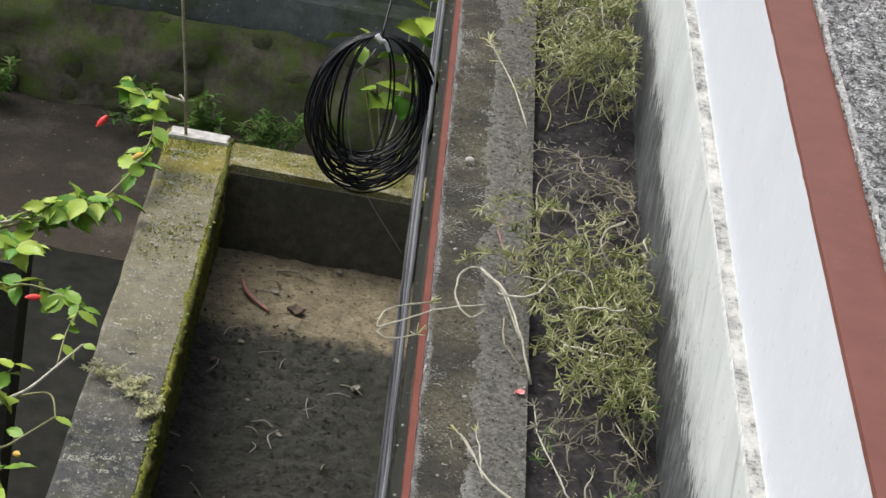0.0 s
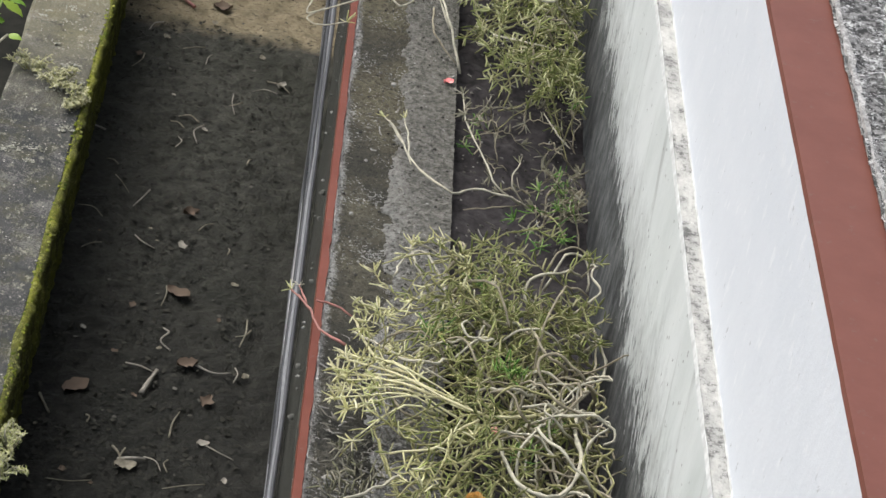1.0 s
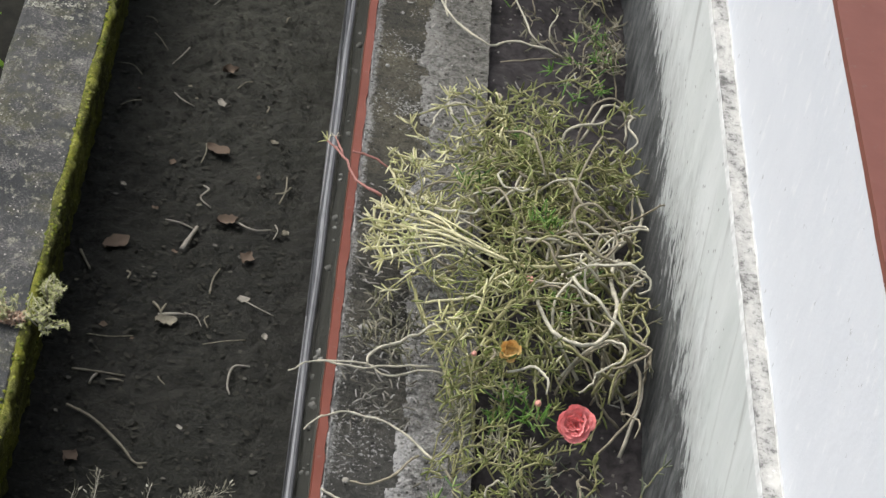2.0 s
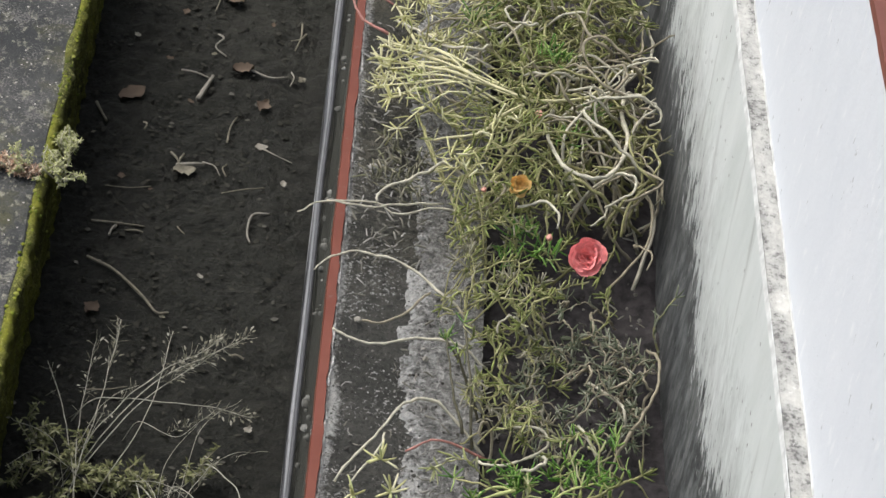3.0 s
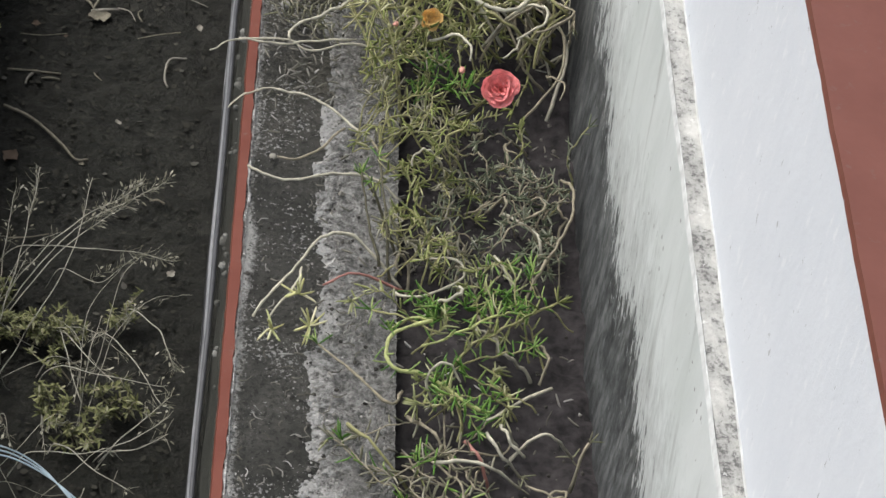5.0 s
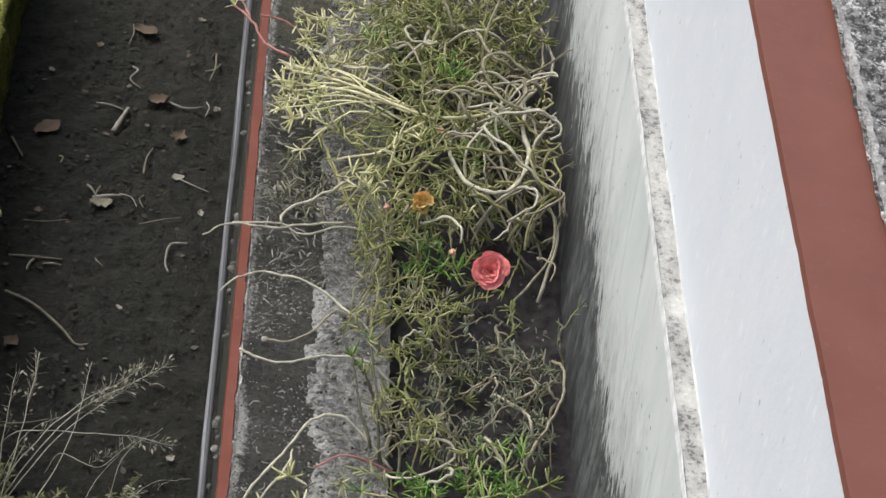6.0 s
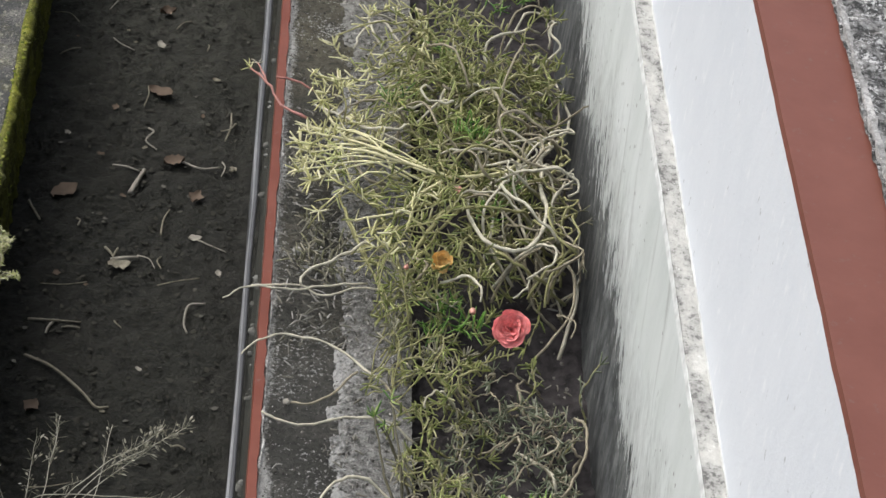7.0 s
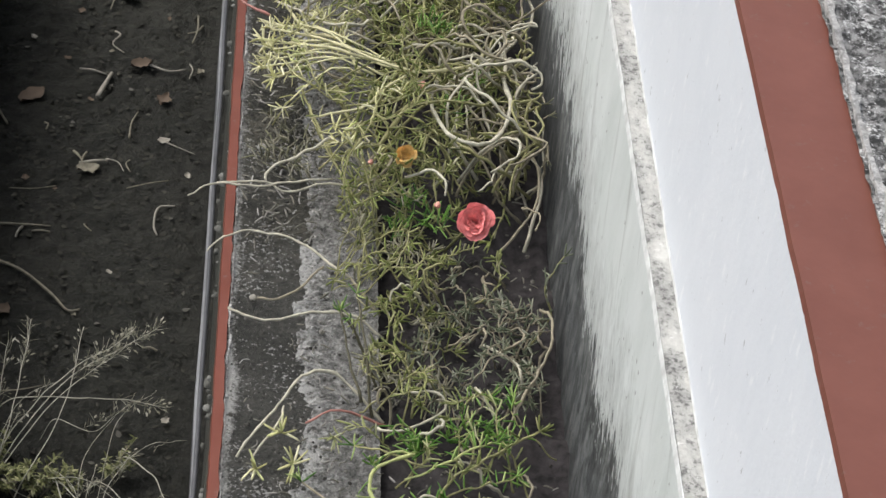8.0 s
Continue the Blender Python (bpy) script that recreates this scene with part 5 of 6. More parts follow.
def creeper(name, label, o, spots, stems, leaf, size, height, stem_mat, seed, blade=True, lean=(0, 0)):
    """A small plant of fine stems with many small leaves over patches (x, y, rx, ry)."""
    r = random.Random(seed)
    t = thing(name, pose(*o), label, "plant")
    vs, fs, vl, fl = [], [], [], []
    for _ in range(stems):
        x, y, rx, ry = r.choice(spots)
        a, q = r.uniform(0, 6.28), math.sqrt(r.random())
        end = Vector((x + rx * q * math.cos(a), y + ry * q * math.sin(a), o[2] + height * r.uniform(0.3, 1)))
        st = Vector((x + (end.x - x) * 0.25 + lean[0], y + (end.y - y) * 0.25 + lean[1], o[2]))
        line = smooth_line([st, st.lerp(end, 0.5) + Vector((r.uniform(-1, 1), r.uniform(-1, 1), 0.6)) * height * 0.25, end], 6)
        tube_into(vs, fs, line, 0.0013, 0.0008, 5)
        for p in line[3:]:
            for _ in range(3):
                d = Vector((r.uniform(-1, 1), r.uniform(-1, 1), r.uniform(-0.2, 0.8))).normalized()
                blade_into(vl, fl, p, d, Vector((0.1, 0.1, 1)), size * r.uniform(0.6, 1.3), size * 0.30, 0.3, 0.2)
    tagged(solid("stem_tangle", vs, fs, stem_mat, t), kind="stuff")
    tagged(solid("foliage", vl, fl, leaf, t), kind="stuff")
    return t


M["weed_leaf"] = per_piece("dull_weed_leaf", [(0.0, (0.05, 0.055, 0.022)), (0.4, (0.13, 0.14, 0.055)), (0.75, (0.23, 0.24, 0.10)), (1.0, (0.34, 0.335, 0.21))], 0.7)
M["pale_leaf"] = per_piece("pale_tiny_leaf", [(0.0, (0.22, 0.23, 0.08)), (0.5, (0.40, 0.40, 0.20)), (1.0, (0.55, 0.53, 0.36))], 0.7)
M["bead_leaf"] = per_piece("whitish_green_bead_leaf", [(0.0, (0.22, 0.25, 0.07)), (0.5, (0.38, 0.40, 0.17)), (1.0, (0.56, 0.55, 0.33))], 0.7)
M["pink_leaf"] = per_piece("pinkish_beige_leaf", [(0.0, (0.30, 0.17, 0.10)), (0.5, (0.52, 0.34, 0.24)), (1.0, (0.72, 0.62, 0.48))], 0.6)
creeper("wall_creeper", "dry yellowish creeper tuft across the boundary wall", (-0.67, 3.74, -0.79),
        [(-0.71, 3.77, 0.05, 0.04), (-0.65, 3.73, 0.05, 0.05), (-0.60, 3.66, 0.03, 0.05)], 52, M["pale_leaf"], 0.0095, 0.035, M["stem_straw"], 21)
creeper("wall_sprig", "pale small-leaved sprig hanging over the wall edge", (-0.60, 2.53, -0.79),
        [(-0.60, 2.54, 0.05, 0.04), (-0.55, 2.54, 0.045, 0.045), (-0.545, 2.60, 0.02, 0.04)], 60, M["bead_leaf"], 0.0062, 0.05, M["stem_pale"], 22)
creeper("wall_clump", "pinkish beige succulent clump on the boundary wall", (-0.635, 2.545, -0.79),
        [(-0.645, 2.55, 0.045, 0.02), (-0.60, 2.54, 0.03, 0.02)], 60, M["pink_leaf"], 0.008, 0.022, M["stem_grey"], 24)
weed = creeper("channel_weed", "dry straggling weed rooted in the dark channel", (-0.34, 1.85, -1.01),
               [(-0.38, 2.10, 0.05, 0.03), (-0.33, 2.115, 0.05, 0.03), (-0.40, 2.10, 0.05, 0.04), (-0.27, 2.15, 0.05, 0.05), (-0.30, 1.91, 0.06, 0.04), (-0.36, 1.93, 0.06, 0.04), (-0.25, 1.97, 0.05, 0.05), (-0.51, 2.18, 0.05, 0.05), (-0.52, 2.10, 0.04, 0.06), (-0.45, 2.14, 0.06, 0.05), (-0.46, 2.06, 0.06, 0.06), (-0.42, 2.10, 0.05, 0.04), (-0.32, 2.02, 0.08, 0.06)], 74, M["weed_leaf"], 0.0125, 0.075, M["stem_grey"], 23)
M["stalk"] = plain("bleached_dry_stalk", (0.40, 0.39, 0.32), 0.7, 0.3, 120)
M["seed"] = per_piece("pale_feathery_seed", [(0.0, (0.16, 0.155, 0.11)), (0.6, (0.30, 0.29, 0.22)), (1.0, (0.46, 0.45, 0.37))], 0.8)


def dry_stalk(pts, feather, r0=0.0011):
    """A long dry stalk through pts, rooted in the channel; feather: fine seed hairs along its end."""
    vs, fs = [], []
    root = Vector(pts[0]) + (Vector(pts[0]) - Vector(pts[1])) * 0.4
    line = smooth_line([(max(-0.57, root.x), root.y, -1.012)] + list(pts), 7)
    line = [p + noise.noise_vector(p * 25) * 0.003 for p in line]
    tube_into(vs, fs, line, r0, r0 * 0.5, 5)
    st = solid("stalk", vs, fs, M["stalk"], weed, "long dry pale stalk")
    lv, lf = [], []
    ax = (line[-1] - line[-6]).normalized()
    for _ in range(feather):
        p = line[-1].lerp(line[-10], rng.random() ** 1.3)
        d = (rand_dir(0.4) * 0.9 + ax * 0.8).normalized()
        needle_into(lv, lf, p, d, rng.uniform(0.008, 0.024), 0.00045)
        if rng.random() < 0.35:
            blade_into(lv, lf, p + d * 0.012, d, Vector((0, 0.1, 1)), rng.uniform(0.005, 0.010), 0.0035)
    if lv:
        tagged(raw("seed_head", shifted(lv, weed.location), lf, M["seed"], st), kind="stuff")


dry_stalk([(-0.433, 2.140, -0.97), (-0.387, 2.169, -0.90), (-0.331, 2.216, -0.86), (-0.226, 2.299, -0.84)], 60)
dry_stalk([(-0.431, 2.125, -0.97), (-0.376, 2.171, -0.90), (-0.320, 2.221, -0.87), (-0.271, 2.265, -0.85)], 50)
dry_stalk([(-0.44, 2.16, -0.97), (-0.385, 2.20, -0.90), (-0.330, 2.245, -0.87), (-0.262, 2.295, -0.85)], 50)
dry_stalk([(-0.416, 2.054, -0.98), (-0.369, 2.111, -0.90), (-0.344, 2.190, -0.86), (-0.337, 2.290, -0.84)], 10)
dry_stalk([(-0.438, 2.03, -0.97), (-0.448, 2.12, -0.95), (-0.454, 2.19, -0.95), (-0.454, 2.366, -0.95)], 26)
dry_stalk([(-0.449, 2.096, -0.97), (-0.482, 2.209, -0.95), (-0.518, 2.301, -0.95)], 12)
dry_stalk([(-0.45, 2.06, -0.98), (-0.43, 2.14, -0.91), (-0.42, 2.22, -0.87), (-0.415, 2.31, -0.85)], 36)
dry_stalk([(-0.435, 2.236, -0.95), (-0.343, 2.218, -0.92), (-0.261, 2.200, -0.90), (-0.203, 2.191, -0.90)], 36)
dry_stalk([(-0.366, 2.201, -0.95), (-0.309, 2.160, -0.93), (-0.270, 2.175, -0.90)], 30, 0.0008)
dry_stalk([(-0.288, 2.096, -0.97), (-0.241, 2.006, -0.93), (-0.198, 1.918, -0.92)], 12)
dry_stalk([(-0.358, 2.099, -0.97), (-0.333, 1.994, -0.94), (-0.310, 1.935, -0.95)], 14)
dry_stalk([(-0.353, 2.000, -0.95), (-0.289, 1.964, -0.92), (-0.196, 1.956, -0.92)], 16)
dry_stalk([(-0.297, 1.970, -0.97), (-0.280, 2.027, -0.92), (-0.251, 2.086, -0.90)], 30, 0.0009)
dry_stalk([(-0.256, 2.141, -0.96), (-0.215, 2.069, -0.92), (-0.195, 2.023, -0.92), (-0.185, 1.999, -0.93)], 30)
dry_stalk([(-0.261, 1.879, -0.98), (-0.216, 1.904, -0.93), (-0.185, 1.938, -0.92)], 22)
dry_stalk([(-0.266, 1.878, -0.98), (-0.222, 1.865, -0.93), (-0.185, 1.900, -0.92)], 14)
dry_stalk([(-0.260, 1.876, -0.98), (-0.220, 1.852, -0.94), (-0.185, 1.876, -0.93)], 10)
dry_stalk([(-0.352, 2.093, -0.97), (-0.308, 2.012, -0.94), (-0.268, 1.975, -0.94)], 12)
dry_stalk([(-0.374, 1.829, -0.95), (-0.314, 1.821, -0.93), (-0.255, 1.833, -0.93)], 8)
dry_stalk([(-0.332, 1.864, -0.96), (-0.282, 1.807, -0.94), (-0.229, 1.775, -0.94)], 8)
for i in range(22):
    a = Vector((rng.uniform(-0.50, -0.28), rng.uniform(1.75, 2.12), -0.99))
    t = rng.uniform(0, 6.28)
    c = a + Vector((math.cos(t), math.sin(t), 0)) * rng.uniform(0.08, 0.2)
    c.x, c.z = min(max(c.x, -0.54), -0.19), rng.uniform(-0.96, -0.90)
    dry_stalk([tuple(a), tuple(a.lerp(c, 0.5) + Vector((rng.uniform(-0.02, 0.02), rng.uniform(-0.02, 0.02), 0.04))), tuple(c)], rng.choice((0, 6, 18)), 0.0007)
strip = thing("plastic_strand", pose(-0.34, 1.80, -1.0), "pale blue frayed plastic strand lying in the weeds", "litter")
mb = plain("pale_blue_plastic", (0.36, 0.46, 0.52), 0.4, 0.15)
for i in range(3):
    vs, fs = [], []
    tube_into(vs, fs, smooth_line([(-0.47, 1.80 + 0.012 * i, -0.94), (-0.41, 1.805 + 0.008 * i, -0.93), (-0.35, 1.79 + 0.004 * i, -0.94), (-0.29, 1.75 - 0.006 * i, -0.95), (-0.24, 1.74, -1.0)], 6), 0.0014, 0.0012, 5)
    solid("strand", vs, fs, mb, strip)

# ---- hibiscus beyond the boundary wall ----
M["hib_leaf"] = Nodes("glossy_hibiscus_leaf", 0.35)
k = M["hib_leaf"]
oi = k.t.nodes.new("ShaderNodeObjectInfo")
lr = k.ramp(oi.outputs["Random"], 0.0, 1.0, (0.09, 0.26, 0.022), (0.38, 0.48, 0.065))
k.colour(k.mix(0.5, lr, k.ramp(k.noise(120, 4), 0.3, 0.7, (0.5, 0.5, 0.5), (1, 1, 1)), "MULTIPLY"))
M["hib_leaf"] = k.m
M["hib_red"] = plain("red_hibiscus_bud", (0.75, 0.06, 0.05), 0.4, 0.2, 200)
M["hib_yellow"] = plain("yellow_withered_leaf", (0.62, 0.40, 0.08), 0.5, 0.2, 200)


def leaf_mesh(name, teeth):
    """A broad toothed leaf of unit length along x, folded on its midrib."""
    vs, fs = [], []
    n = 9
    for i in range(n + 1):
        t = i / n
        w = 0.29 * math.sin(math.pi * min(1, t * 1.0) ** 0.85) * (1 + (teeth if i % 2 else -teeth))
        drop = -0.16 * t * t
        for s in (-1, -0.5, 0, 0.5, 1):
            vs.append((t, s * w, drop + 0.16 * abs(s) * w * 2 - 0.05 * s * s * math.sin(5 * t)))
    for i in range(n):
        for j in range(4):
            a = i * 5 + j
            fs.append((a, a + 1, a + 6, a + 5))
    me = bpy.data.meshes.new(name)
    me.from_pydata(vs, [], fs)
    me.materials.append(M["hib_leaf"])
    me.shade_smooth()
    return me


HIB = [leaf_mesh("hibiscus_leaf", 0.10), leaf_mesh("hibiscus_leaf", 0.05)]


def hibiscus(label, base, branches, seed, buds=()):
    """branches: (points, leaves, leaf size) from the ground up or off another branch."""
    r = random.Random(seed)
    t = thing("hibiscus_bush", pose(*base), label, "shrub", "hibiscus bushes in the side yard")
    for pts, count, size, r0 in branches:
        vs, fs = [], []
        line = smooth_line(pts, 8)
        tube_into(vs, fs, line, r0, r0 * 0.45, 6, 0.2)
        br = solid("branch", vs, fs, M["stem_pale"] if r0 > 0.004 else M["stem_olive"], t)
        for i in range(round(count * 1.4)):
            u = 1 - 0.75 * (i / max(1, count * 1.4)) ** 1.1
            q = int(u * (len(line) - 1))
            p = line[q]
            a = i * 2.4 + r.uniform(-0.4, 0.4)
            s = size * r.uniform(0.65, 1.3)
            ob = new("leaf", r.choice(HIB))
            ob.parent = br
            ob.matrix_local = Matrix.LocRotScale(p - t.location, Euler((r.uniform(-0.7, 0.7), r.uniform(-0.3, 0.6), a)), (s, s, s))
    for at, d, mat, s, nm in buds:
        ob = bud(t, at, d, s, mat, nm, 0.5)
    return t


hibiscus("sunlit green hibiscus with red buds beside the boundary wall", (-1.25, 4.3, GROUND + 0.05), [
    ([(-1.25, 4.3, GROUND), (-1.20, 4.25, -1.4), (-1.10, 4.24, -0.82), (-1.0, 4.28, -0.74)], 10, 0.065, 0.007),
    ([(-1.05, 4.30, -0.77), (-0.93, 4.34, -0.72), (-0.86, 4.36, -0.70)], 16, 0.06, 0.003),
    ([(-1.05, 4.26, -0.77), (-0.90, 4.36, -0.74), (-0.81, 4.46, -0.73)], 22, 0.062, 0.004),
    ([(-0.83, 4.44, -0.73), (-0.79, 4.60, -0.72), (-0.775, 4.74, -0.69), (-0.80, 4.83, -0.63)], 18, 0.055, 0.003),
    ([(-0.79, 4.78, -0.66), (-0.82, 4.84, -0.64), (-0.86, 4.86, -0.64)], 8, 0.06, 0.0025),
    ([(-1.12, 4.2, -0.9), (-0.98, 4.10, -0.80), (-0.88, 4.07, -0.78), (-0.80, 4.02, -0.78)], 14, 0.058, 0.003),
    ([(-1.2, 4.25, -1.3), (-1.05, 4.30, -0.85), (-0.98, 4.20, -0.76), (-0.97, 4.15, -0.74)], 14, 0.06, 0.004),
], 31, [((-0.89, 4.80, -0.70), (-0.5, -0.3, -0.6), M["hib_red"], 0.036, "drooping red bud"), ((-0.89, 4.03, -0.78), (-0.9, -0.1, -0.1), M["hib_red"], 0.032, "red bud"),
        ((-0.80, 4.62, -0.71), (0.5, 0.2, 0.3), M["hib_yellow"], 0.03, "yellow withered bud")])
hibiscus("bare pale hibiscus branches with few green leaves", (-1.15, 3.5, GROUND + 0.05), [
    ([(-1.15, 3.5, GROUND), (-1.05, 3.5, -1.3), (-0.93, 3.57, -0.85), (-0.83, 3.65, -0.76), (-0.765, 3.80, -0.74)], 3, 0.04, 0.006),
    ([(-0.86, 3.63, -0.78), (-0.80, 3.66, -0.78), (-0.77, 3.56, -0.77)], 1, 0.03, 0.003),
    ([(-1.02, 3.45, -1.2), (-0.90, 3.40, -0.82), (-0.83, 3.45, -0.77), (-0.77, 3.55, -0.76)], 2, 0.04, 0.004),
    ([(-1.05, 3.45, -1.2), (-0.88, 3.36, -0.83), (-0.83, 3.36, -0.77)], 7, 0.06, 0.003),
    ([(-1.05, 3.4, -1.1), (-0.86, 3.28, -0.83), (-0.80, 3.27, -0.78)], 8, 0.075, 0.003),
    ([(-0.95, 3.58, -0.85), (-0.89, 3.60, -0.74), (-0.86, 3.58, -0.68)], 5, 0.05, 0.002),
    ([(-0.80, 3.72, -0.75), (-0.80, 3.80, -0.72), (-0.79, 3.86, -0.70)], 4, 0.04, 0.002),
], 32, [((-0.815, 3.385, -0.75), (0.3, -0.5, 0.3), M["hib_yellow"], 0.028, "yellow withered bud")])
hibiscus("broad-leaved green shrub behind the coiled cable", (-0.30, 6.7, GROUND), [
    ([(-0.30, 6.7, GROUND), (-0.24, 6.5, -1.6), (-0.20, 6.3, -1.15), (-0.215, 6.2, -0.90)], 3, 0.12, 0.008),
    ([(-0.22, 6.35, -1.2), (-0.17, 6.25, -1.0), (-0.17, 6.2, -0.80)], 8, 0.12, 0.005),
    ([(-0.23, 6.4, -1.4), (-0.27, 6.3, -1.18), (-0.285, 6.2, -1.08)], 3, 0.10, 0.005),
    ([(-0.25, 6.4, -1.4), (-0.34, 6.3, -1.05), (-0.36, 6.2, -0.92)], 3, 0.095, 0.004),
], 33)
r = random.Random(40)
for i in range(8):
    x = r.choice((-1.9, -1.75, -1.6, -1.1, -0.95, -0.85, -0.8, -0.7)) + r.uniform(-0.1, 0.1)
    creeper("yard_weed", "small green weed at the foot of the mossy wall", (x, 8.2 + r.uniform(-0.12, 0.05), GROUND), [(x, 8.2, 0.10, 0.1)], 9,
            M["leaf_green"], 0.04, r.uniform(0.08, 0.25), M["stem_olive"], 50 + i)

# ---- litter on the channel floor ----
M["dead_leaf"] = per_piece("brown_dead_leaf", [(0.0, (0.075, 0.055, 0.042)), (0.5, (0.125, 0.092, 0.068)), (1.0, (0.19, 0.145, 0.10))], 0.85, 60)
M["bleached"] = plain("bleached_dry_litter", (0.27, 0.255, 0.215), 0.8, 0.25, 120)
M["twig"] = plain("grey_dead_twig", (0.20, 0.185, 0.14), 0.85, 0.3, 140)


def dead_leaf(x, y, z, size, turn, curl, mat, label):
    vs, fs = [], []
    n = 7
    for i in range(n + 1):
        t = i / n
        w = 0.36 * math.sin(math.pi * (0.06 + 0.92 * t)) ** 0.8 * (1 + 0.22 * math.sin(9 * t + size * 500) + 0.2 * math.sin(23 * t + turn))
        for s in (-1, -0.4, 0.3, 1):
            vs.append((size * (t - 0.5), size * s * w, size * (0.03 + curl * (s * s * 0.30 + (t - 0.4) ** 2 * 0.5) + 0.04 * math.sin(5 * s + 7 * t))))
    for i in range(n):
        for j in range(3):
            a = i * 4 + j
            fs.append((a, a + 1, a + 5, a + 4))
    ob = raw("fallen_leaf", vs, fs, mat)
    ob.matrix_world = pose(x, y, z + 0.001, rng.uniform(-6, 6), rng.uniform(-6, 6), turn)
    return tagged(ob, label, "leaf", "fallen leaves in the channel")


FZ = -1.008
for x, y, s, a, c, m in ((-0.351, 3.698, 0.040, 20, 0.9, "dead_leaf"), (-0.343, 3.414, 0.060, 160, 0.4, "dead_leaf"), (-0.300, 3.196, 0.048, 10, 0.6, "dead_leaf"), (-0.486, 3.075, 0.066, 40, 0.25, "dead_leaf"),
                         (-0.254, 3.094, 0.040, 70, 0.6, "dead_leaf"), (-0.247, 2.975, 0.030, 15, 0.4, "bleached"), (-0.422, 3.353, 0.022, 80, 0.3, "dead_leaf"), (-0.476, 2.496, 0.040, 60, 0.5, "dead_leaf"),
                         (-0.433, 4.661, 0.030, 10, 0.4, "bleached"), (-0.375, 4.588, 0.055, 5, 0.4, "dead_leaf"), (-0.294, 4.818, 0.025, 30, 0.4, "bleached"), (-0.372, 2.88, 0.05, 20, 0.3, "twig"), (-0.354, 3.578, 0.030, 120, 0.5, "bleached"), (-0.212, 4.276, 0.032, 60, 0.7, "bleached")):
    dead_leaf(x, y, FZ, s * 0.8, a, c, M[m], "curled brown fallen leaf on dark cement" if m == "dead_leaf" else "small bleached fallen leaf on dark cement")
for i in range(34):
    dead_leaf(rng.uniform(-0.57, -0.19), rng.uniform(1.3, 4.8), FZ, rng.uniform(0.008, 0.020), rng.uniform(0, 360), 0.5, M[rng.choice(("dead_leaf", "bleached", "twig", "twig"))], "small shrivelled leaf scrap on dark cement")


def twig(pts, r, mat, label="thin dry twig lying on dark cement"):
    o = Vector(pts[0])
    vs, fs = [], []
    tube_into(vs, fs, smooth_line(pts, 5), r, r * 0.7, 6, 0.3)
    ob = raw("twig", shifted(vs, o), fs, mat)
    ob.location = o
    return tagged(ob, label, "twig", "twigs in the channel")


def flat(pts, z=FZ):
    return [(x, y, z + 0.002 + (0.004 if 0 < i < len(pts) - 1 else 0)) for i, (x, y) in enumerate(pts)]


twig(flat([(-0.502, 2.62), (-0.453, 2.591), (-0.401, 2.539), (-0.375, 2.505), (-0.355, 2.512)]), 0.0030, M["twig"])
twig(flat([(-0.217, 2.796), (-0.245, 2.783), (-0.25, 2.736), (-0.243, 2.715)]), 0.0024, M["bleached"])
twig(flat([(-0.285, 3.20), (-0.25, 3.18), (-0.218, 3.195)]), 0.0022, M["bleached"])
twig(flat([(-0.371, 3.088), (-0.362, 3.12), (-0.352, 3.163)]), 0.0050, M["bleached"], "short bleached stick lying on dark cement")
twig(flat([(-0.356, 3.296), (-0.345, 3.28), (-0.357, 3.25), (-0.335, 3.23)]), 0.0020, M["bleached"])
twig(flat([(-0.513, 4.694), (-0.50, 4.64), (-0.476, 4.60), (-0.438, 4.564)]), 0.0060, M["stem_red"], "red-brown curved twig on dry silt")
twig(flat([(-0.44, 4.77), (-0.386, 4.773), (-0.33, 4.74)]), 0.0030, M["twig"])
twig(flat([(-0.400, 2.925), (-0.388, 2.905), (-0.378, 2.885)]), 0.0026, M["twig"])
twig(flat([(-0.378, 2.925), (-0.382, 2.905), (-0.385, 2.89)]), 0.0022, M["twig"])
twig(flat([(-0.388, 2.892), (-0.360, 2.897), (-0.340, 2.905)]), 0.0034, M["bleached"])
twig(flat([(-0.508, 2.712), (-0.466, 2.710), (-0.420, 2.716)]), 0.0022, M["twig"])
twig(flat([(-0.466, 2.709), (-0.472, 2.69), (-0.474, 2.68)]), 0.0026, M["bleached"])
twig(flat([(-0.545, 3.035), (-0.535, 3.01), (-0.520, 2.985)]), 0.0028, M["twig"])
twig(flat([(-0.205, 3.37), (-0.204, 3.32), (-0.212, 3.28)]), 0.0020, M["twig"])
twig(flat([(-0.195, 3.34), (-0.204, 3.315), (-0.222, 3.31)]), 0.0020, M["twig"])
twig(flat([(-0.246, 2.974), (-0.220, 2.955), (-0.190, 2.945)]), 0.0014, M["bleached"])
for i in range(44):
    x, y, a, L = rng.uniform(-0.57, -0.20), rng.uniform(1.4, 4.75), rng.uniform(0, 6.28), rng.uniform(0.02, 0.085)
    b = a + rng.uniform(-0.9, 0.9)
    p1 = (min(-0.18, x + L * 0.5 * math.cos(a)), y + L * 0.5 * math.sin(a))
    p2 = (min(-0.18, p1[0] + L * 0.5 * math.cos(b)), p1[1] + L * 0.5 * math.sin(b))
    twig(flat([(x, y), p1, p2]), rng.uniform(0.0010, 0.0022), M[rng.choice(("twig", "twig", "bleached"))])

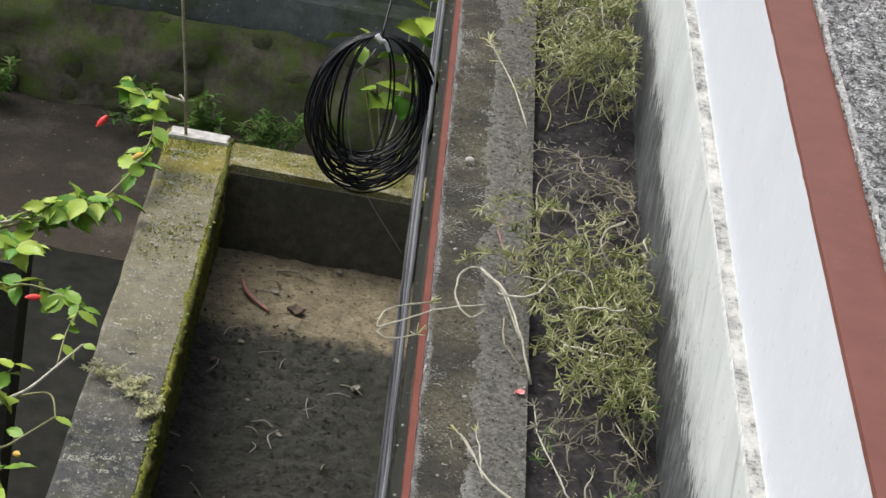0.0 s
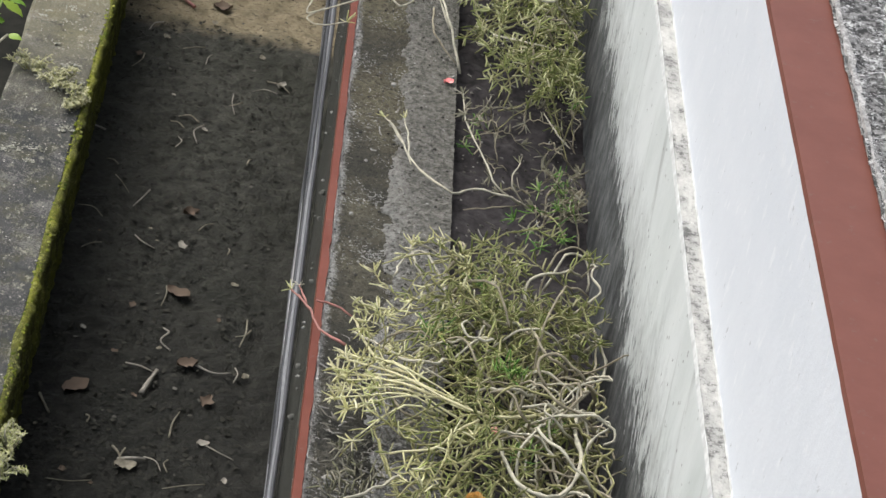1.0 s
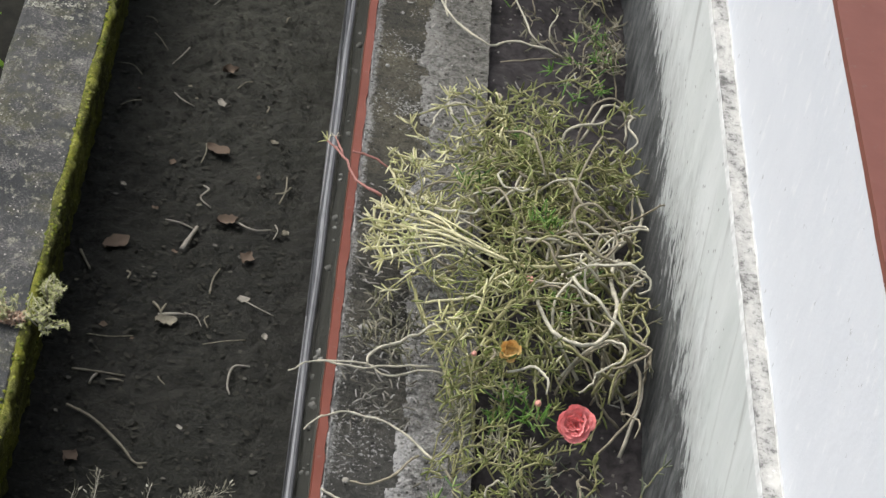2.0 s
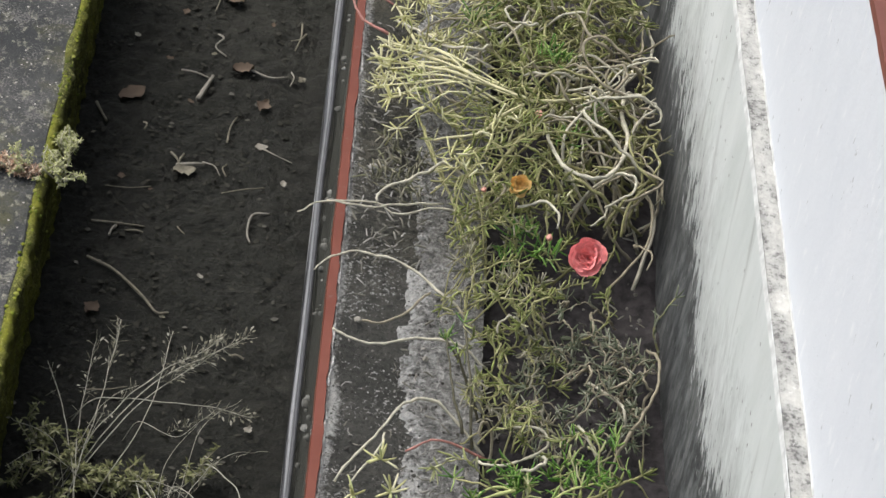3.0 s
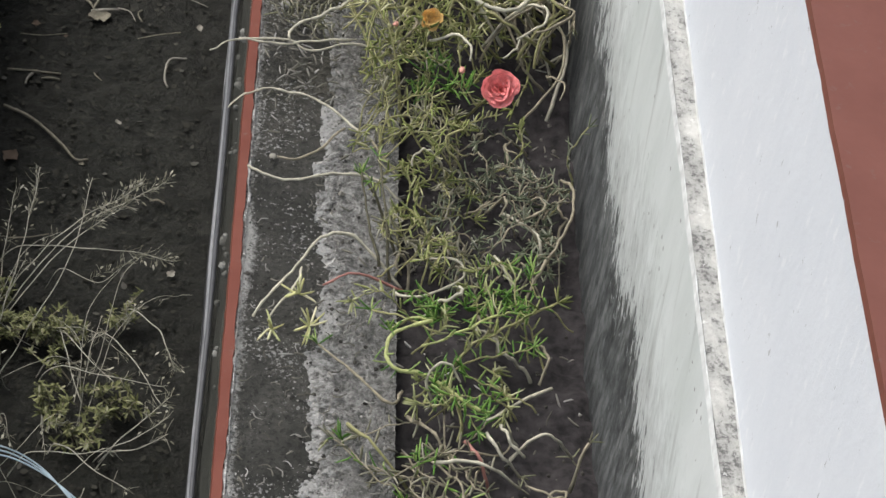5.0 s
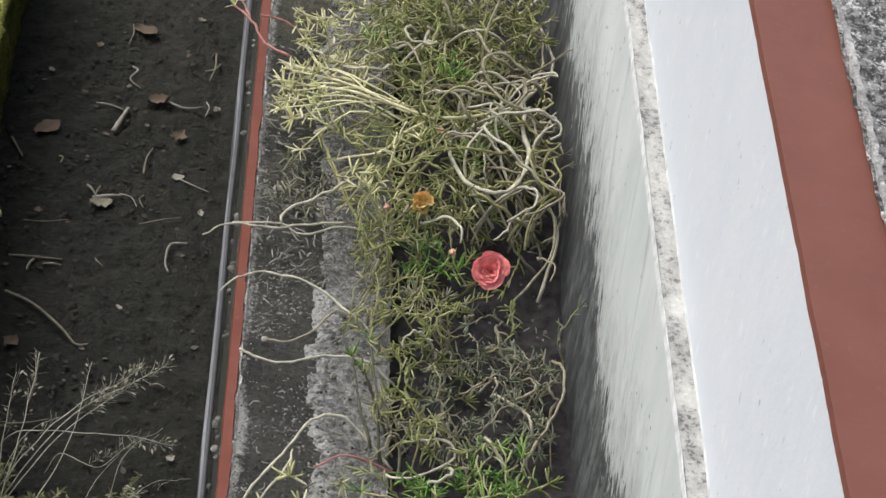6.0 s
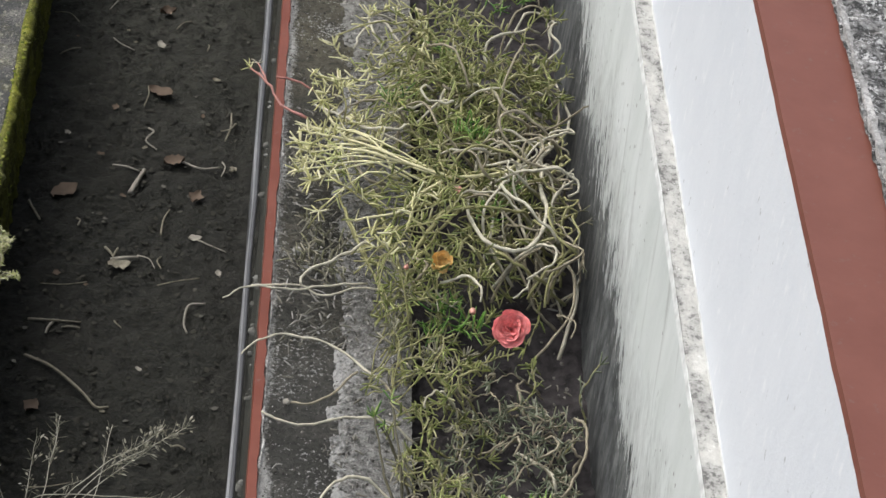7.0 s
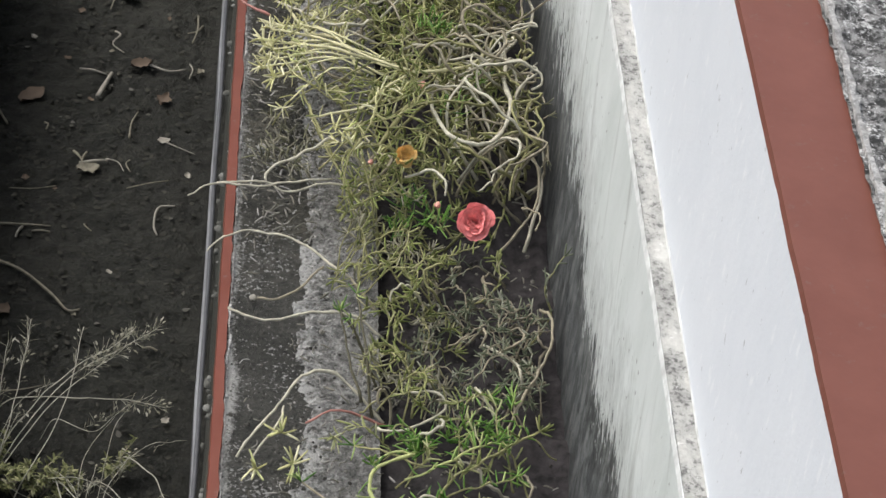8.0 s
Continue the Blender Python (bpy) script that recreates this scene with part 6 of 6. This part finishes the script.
# crumbs of flaked algae on the channel floor
r = random.Random(70)
vs, fs = moss_pad([(-0.58, -0.18, 1.2, 4.8, FZ - 0.006, FZ - 0.003)], 500, 0.0030, 71)
for _ in range(3000):
    p = Vector((r.uniform(-0.575, -0.18), r.uniform(1.2, 4.5), FZ + r.uniform(-0.004, 0.002)))
    d = Vector((r.uniform(-1, 1), r.uniform(-1, 1), r.uniform(-0.1, 0.25))).normalized()
    blade_into(vs, fs, p, d, Vector((r.uniform(-0.3, 0.3), r.uniform(-0.3, 0.3), 1)), r.uniform(0.005, 0.014), r.uniform(0.004, 0.010), -0.3, r.uniform(-0.2, 0.3))
M["flake"] = per_piece("black_algae_flake", [(0.0, (0.015, 0.015, 0.011)), (0.6, (0.035, 0.034, 0.026)), (0.95, (0.05, 0.048, 0.038)), (1.0, (0.12, 0.115, 0.10))], 0.9)
tagged(raw("algae_flakes", vs, fs, M["flake"]), "crumbled flakes of black algae crust", "debris", kind="stuff")

# ---- litter on the planter rim ----
vs, fs = moss_pad([(-0.088, -0.062, 0.75, 4.4, 0.002, 0.005)] * 3 + [(-0.07, -0.004, 0.75, 4.4, 0.003, 0.0055)] * 2 + [(-0.147, -0.138, 0.75, 4.4, 0.0, 0.0015)], 1500, 0.0012, 77)
M["crumb"] = per_piece("mortar_crumb", [(0.0, (0.07, 0.07, 0.06)), (0.4, (0.2, 0.195, 0.175)), (0.8, (0.38, 0.37, 0.345)), (1.0, (0.5, 0.49, 0.46))], 0.95, 300)
tagged(raw("mortar_crumbs", vs, fs, M["crumb"]), "crumbling bits of pale mortar on the rim", "debris", kind="stuff")
vs, fs = [], []
for i in range(800):
    x = rng.uniform(-0.145, 0.17) if i % 2 else rng.uniform(0.005, 0.175)
    y = rng.uniform(0.85, 4.2) if i % 3 else rng.uniform(1.5, 1.85)
    if i % 3 == 0:
        x = rng.uniform(-0.14, -0.06)
    d = Vector((rng.uniform(-1, 1), rng.uniform(-1, 1), rng.uniform(0, 0.25))).normalized()
    z = 0.008 if x < 0 else -0.012
    needle_into(vs, fs, Vector((x, y, z)), d, rng.uniform(0.006, 0.016), rng.uniform(0.0008, 0.0014))
for i in range(170):
    x, y = rng.uniform(-0.145, -0.003), rng.choice((rng.uniform(0.9, 1.35), rng.uniform(1.0, 1.25), rng.uniform(1.5, 2.2), rng.uniform(2.2, 3.2)))
    p = Vector((x, y, 0.007))
    a = rng.uniform(0, 6.28)
    q = p + Vector((math.cos(a), math.sin(a), 0.1)) * 0.006
    tube_into(vs, fs, smooth_line([p, q, q + Vector((math.cos(a + 0.9), math.sin(a + 0.9), 0)) * rng.uniform(0.003, 0.009)], 2), 0.0008, 0.0004, 4)
M["needle_dry"] = per_piece("bleached_dry_needle", [(0.0, (0.10, 0.095, 0.075)), (0.5, (0.20, 0.19, 0.155)), (0.85, (0.30, 0.29, 0.26)), (1.0, (0.46, 0.45, 0.42))], 0.8)
tagged(raw("dry_needles", vs, fs, M["needle_dry"]), "dry fallen needle leaves on the planter rim", "litter", kind="stuff")
vs, fs = moss_pad([(-0.145, -0.005, 0.8, 4.4, 0.003, 0.006)] * 2 + [(0.01, 0.175, 0.8, 4.2, -0.02, -0.012)] * 3, 2200, 0.0019, 73)
M["grit"] = per_piece("mixed_grit", [(0.0, (0.03, 0.028, 0.024)), (0.6, (0.08, 0.075, 0.065)), (0.9, (0.2, 0.19, 0.17)), (1.0, (0.45, 0.44, 0.4))], 0.9, 200)
tagged(raw("grit", vs, fs, M["grit"]), "crumbs of soil and grit on the planter", "grit", kind="stuff")


def pebble(x, y, z, s, mat, label):
    bm = bmesh.new()
    bmesh.ops.create_icosphere(bm, subdivisions=2, radius=s)
    for q in bm.verts:
        q.co *= 1 + 0.25 * noise.noise(q.co * 90 + Vector((x * 40, y * 40, 0)))
        q.co.z *= 0.7
    ob = part("pebble", bm, mat, smooth=True)
    ob.location = (x, y, z + s * 0.5)
    return tagged(ob, label, "pebble", "pebbles on the planter rim")


for x, y, s, m in ((-0.110, 3.339, 0.0075, "lichen_piece"), (-0.128, 1.415, 0.004, "bleached"), (-0.126, 1.663, 0.005, "grit"), (-0.058, 1.372, 0.003, "bleached"), (-0.12, 3.0, 0.004, "grit"), (-0.13, 2.2, 0.003, "grit"), (-0.09, 2.55, 0.004, "grit")):
    pebble(x, y, 0.004, s, M[m], "small rough pebble on the cement rim")
fallen = dead_leaf(-0.013, 2.588, 0.004, 0.016, 30, 0.6, M["petal_pink"], "fallen red petal on the mortar")
fallen.name = "fallen_petal"
tagged(fallen, "", "petal", "fallen petals")
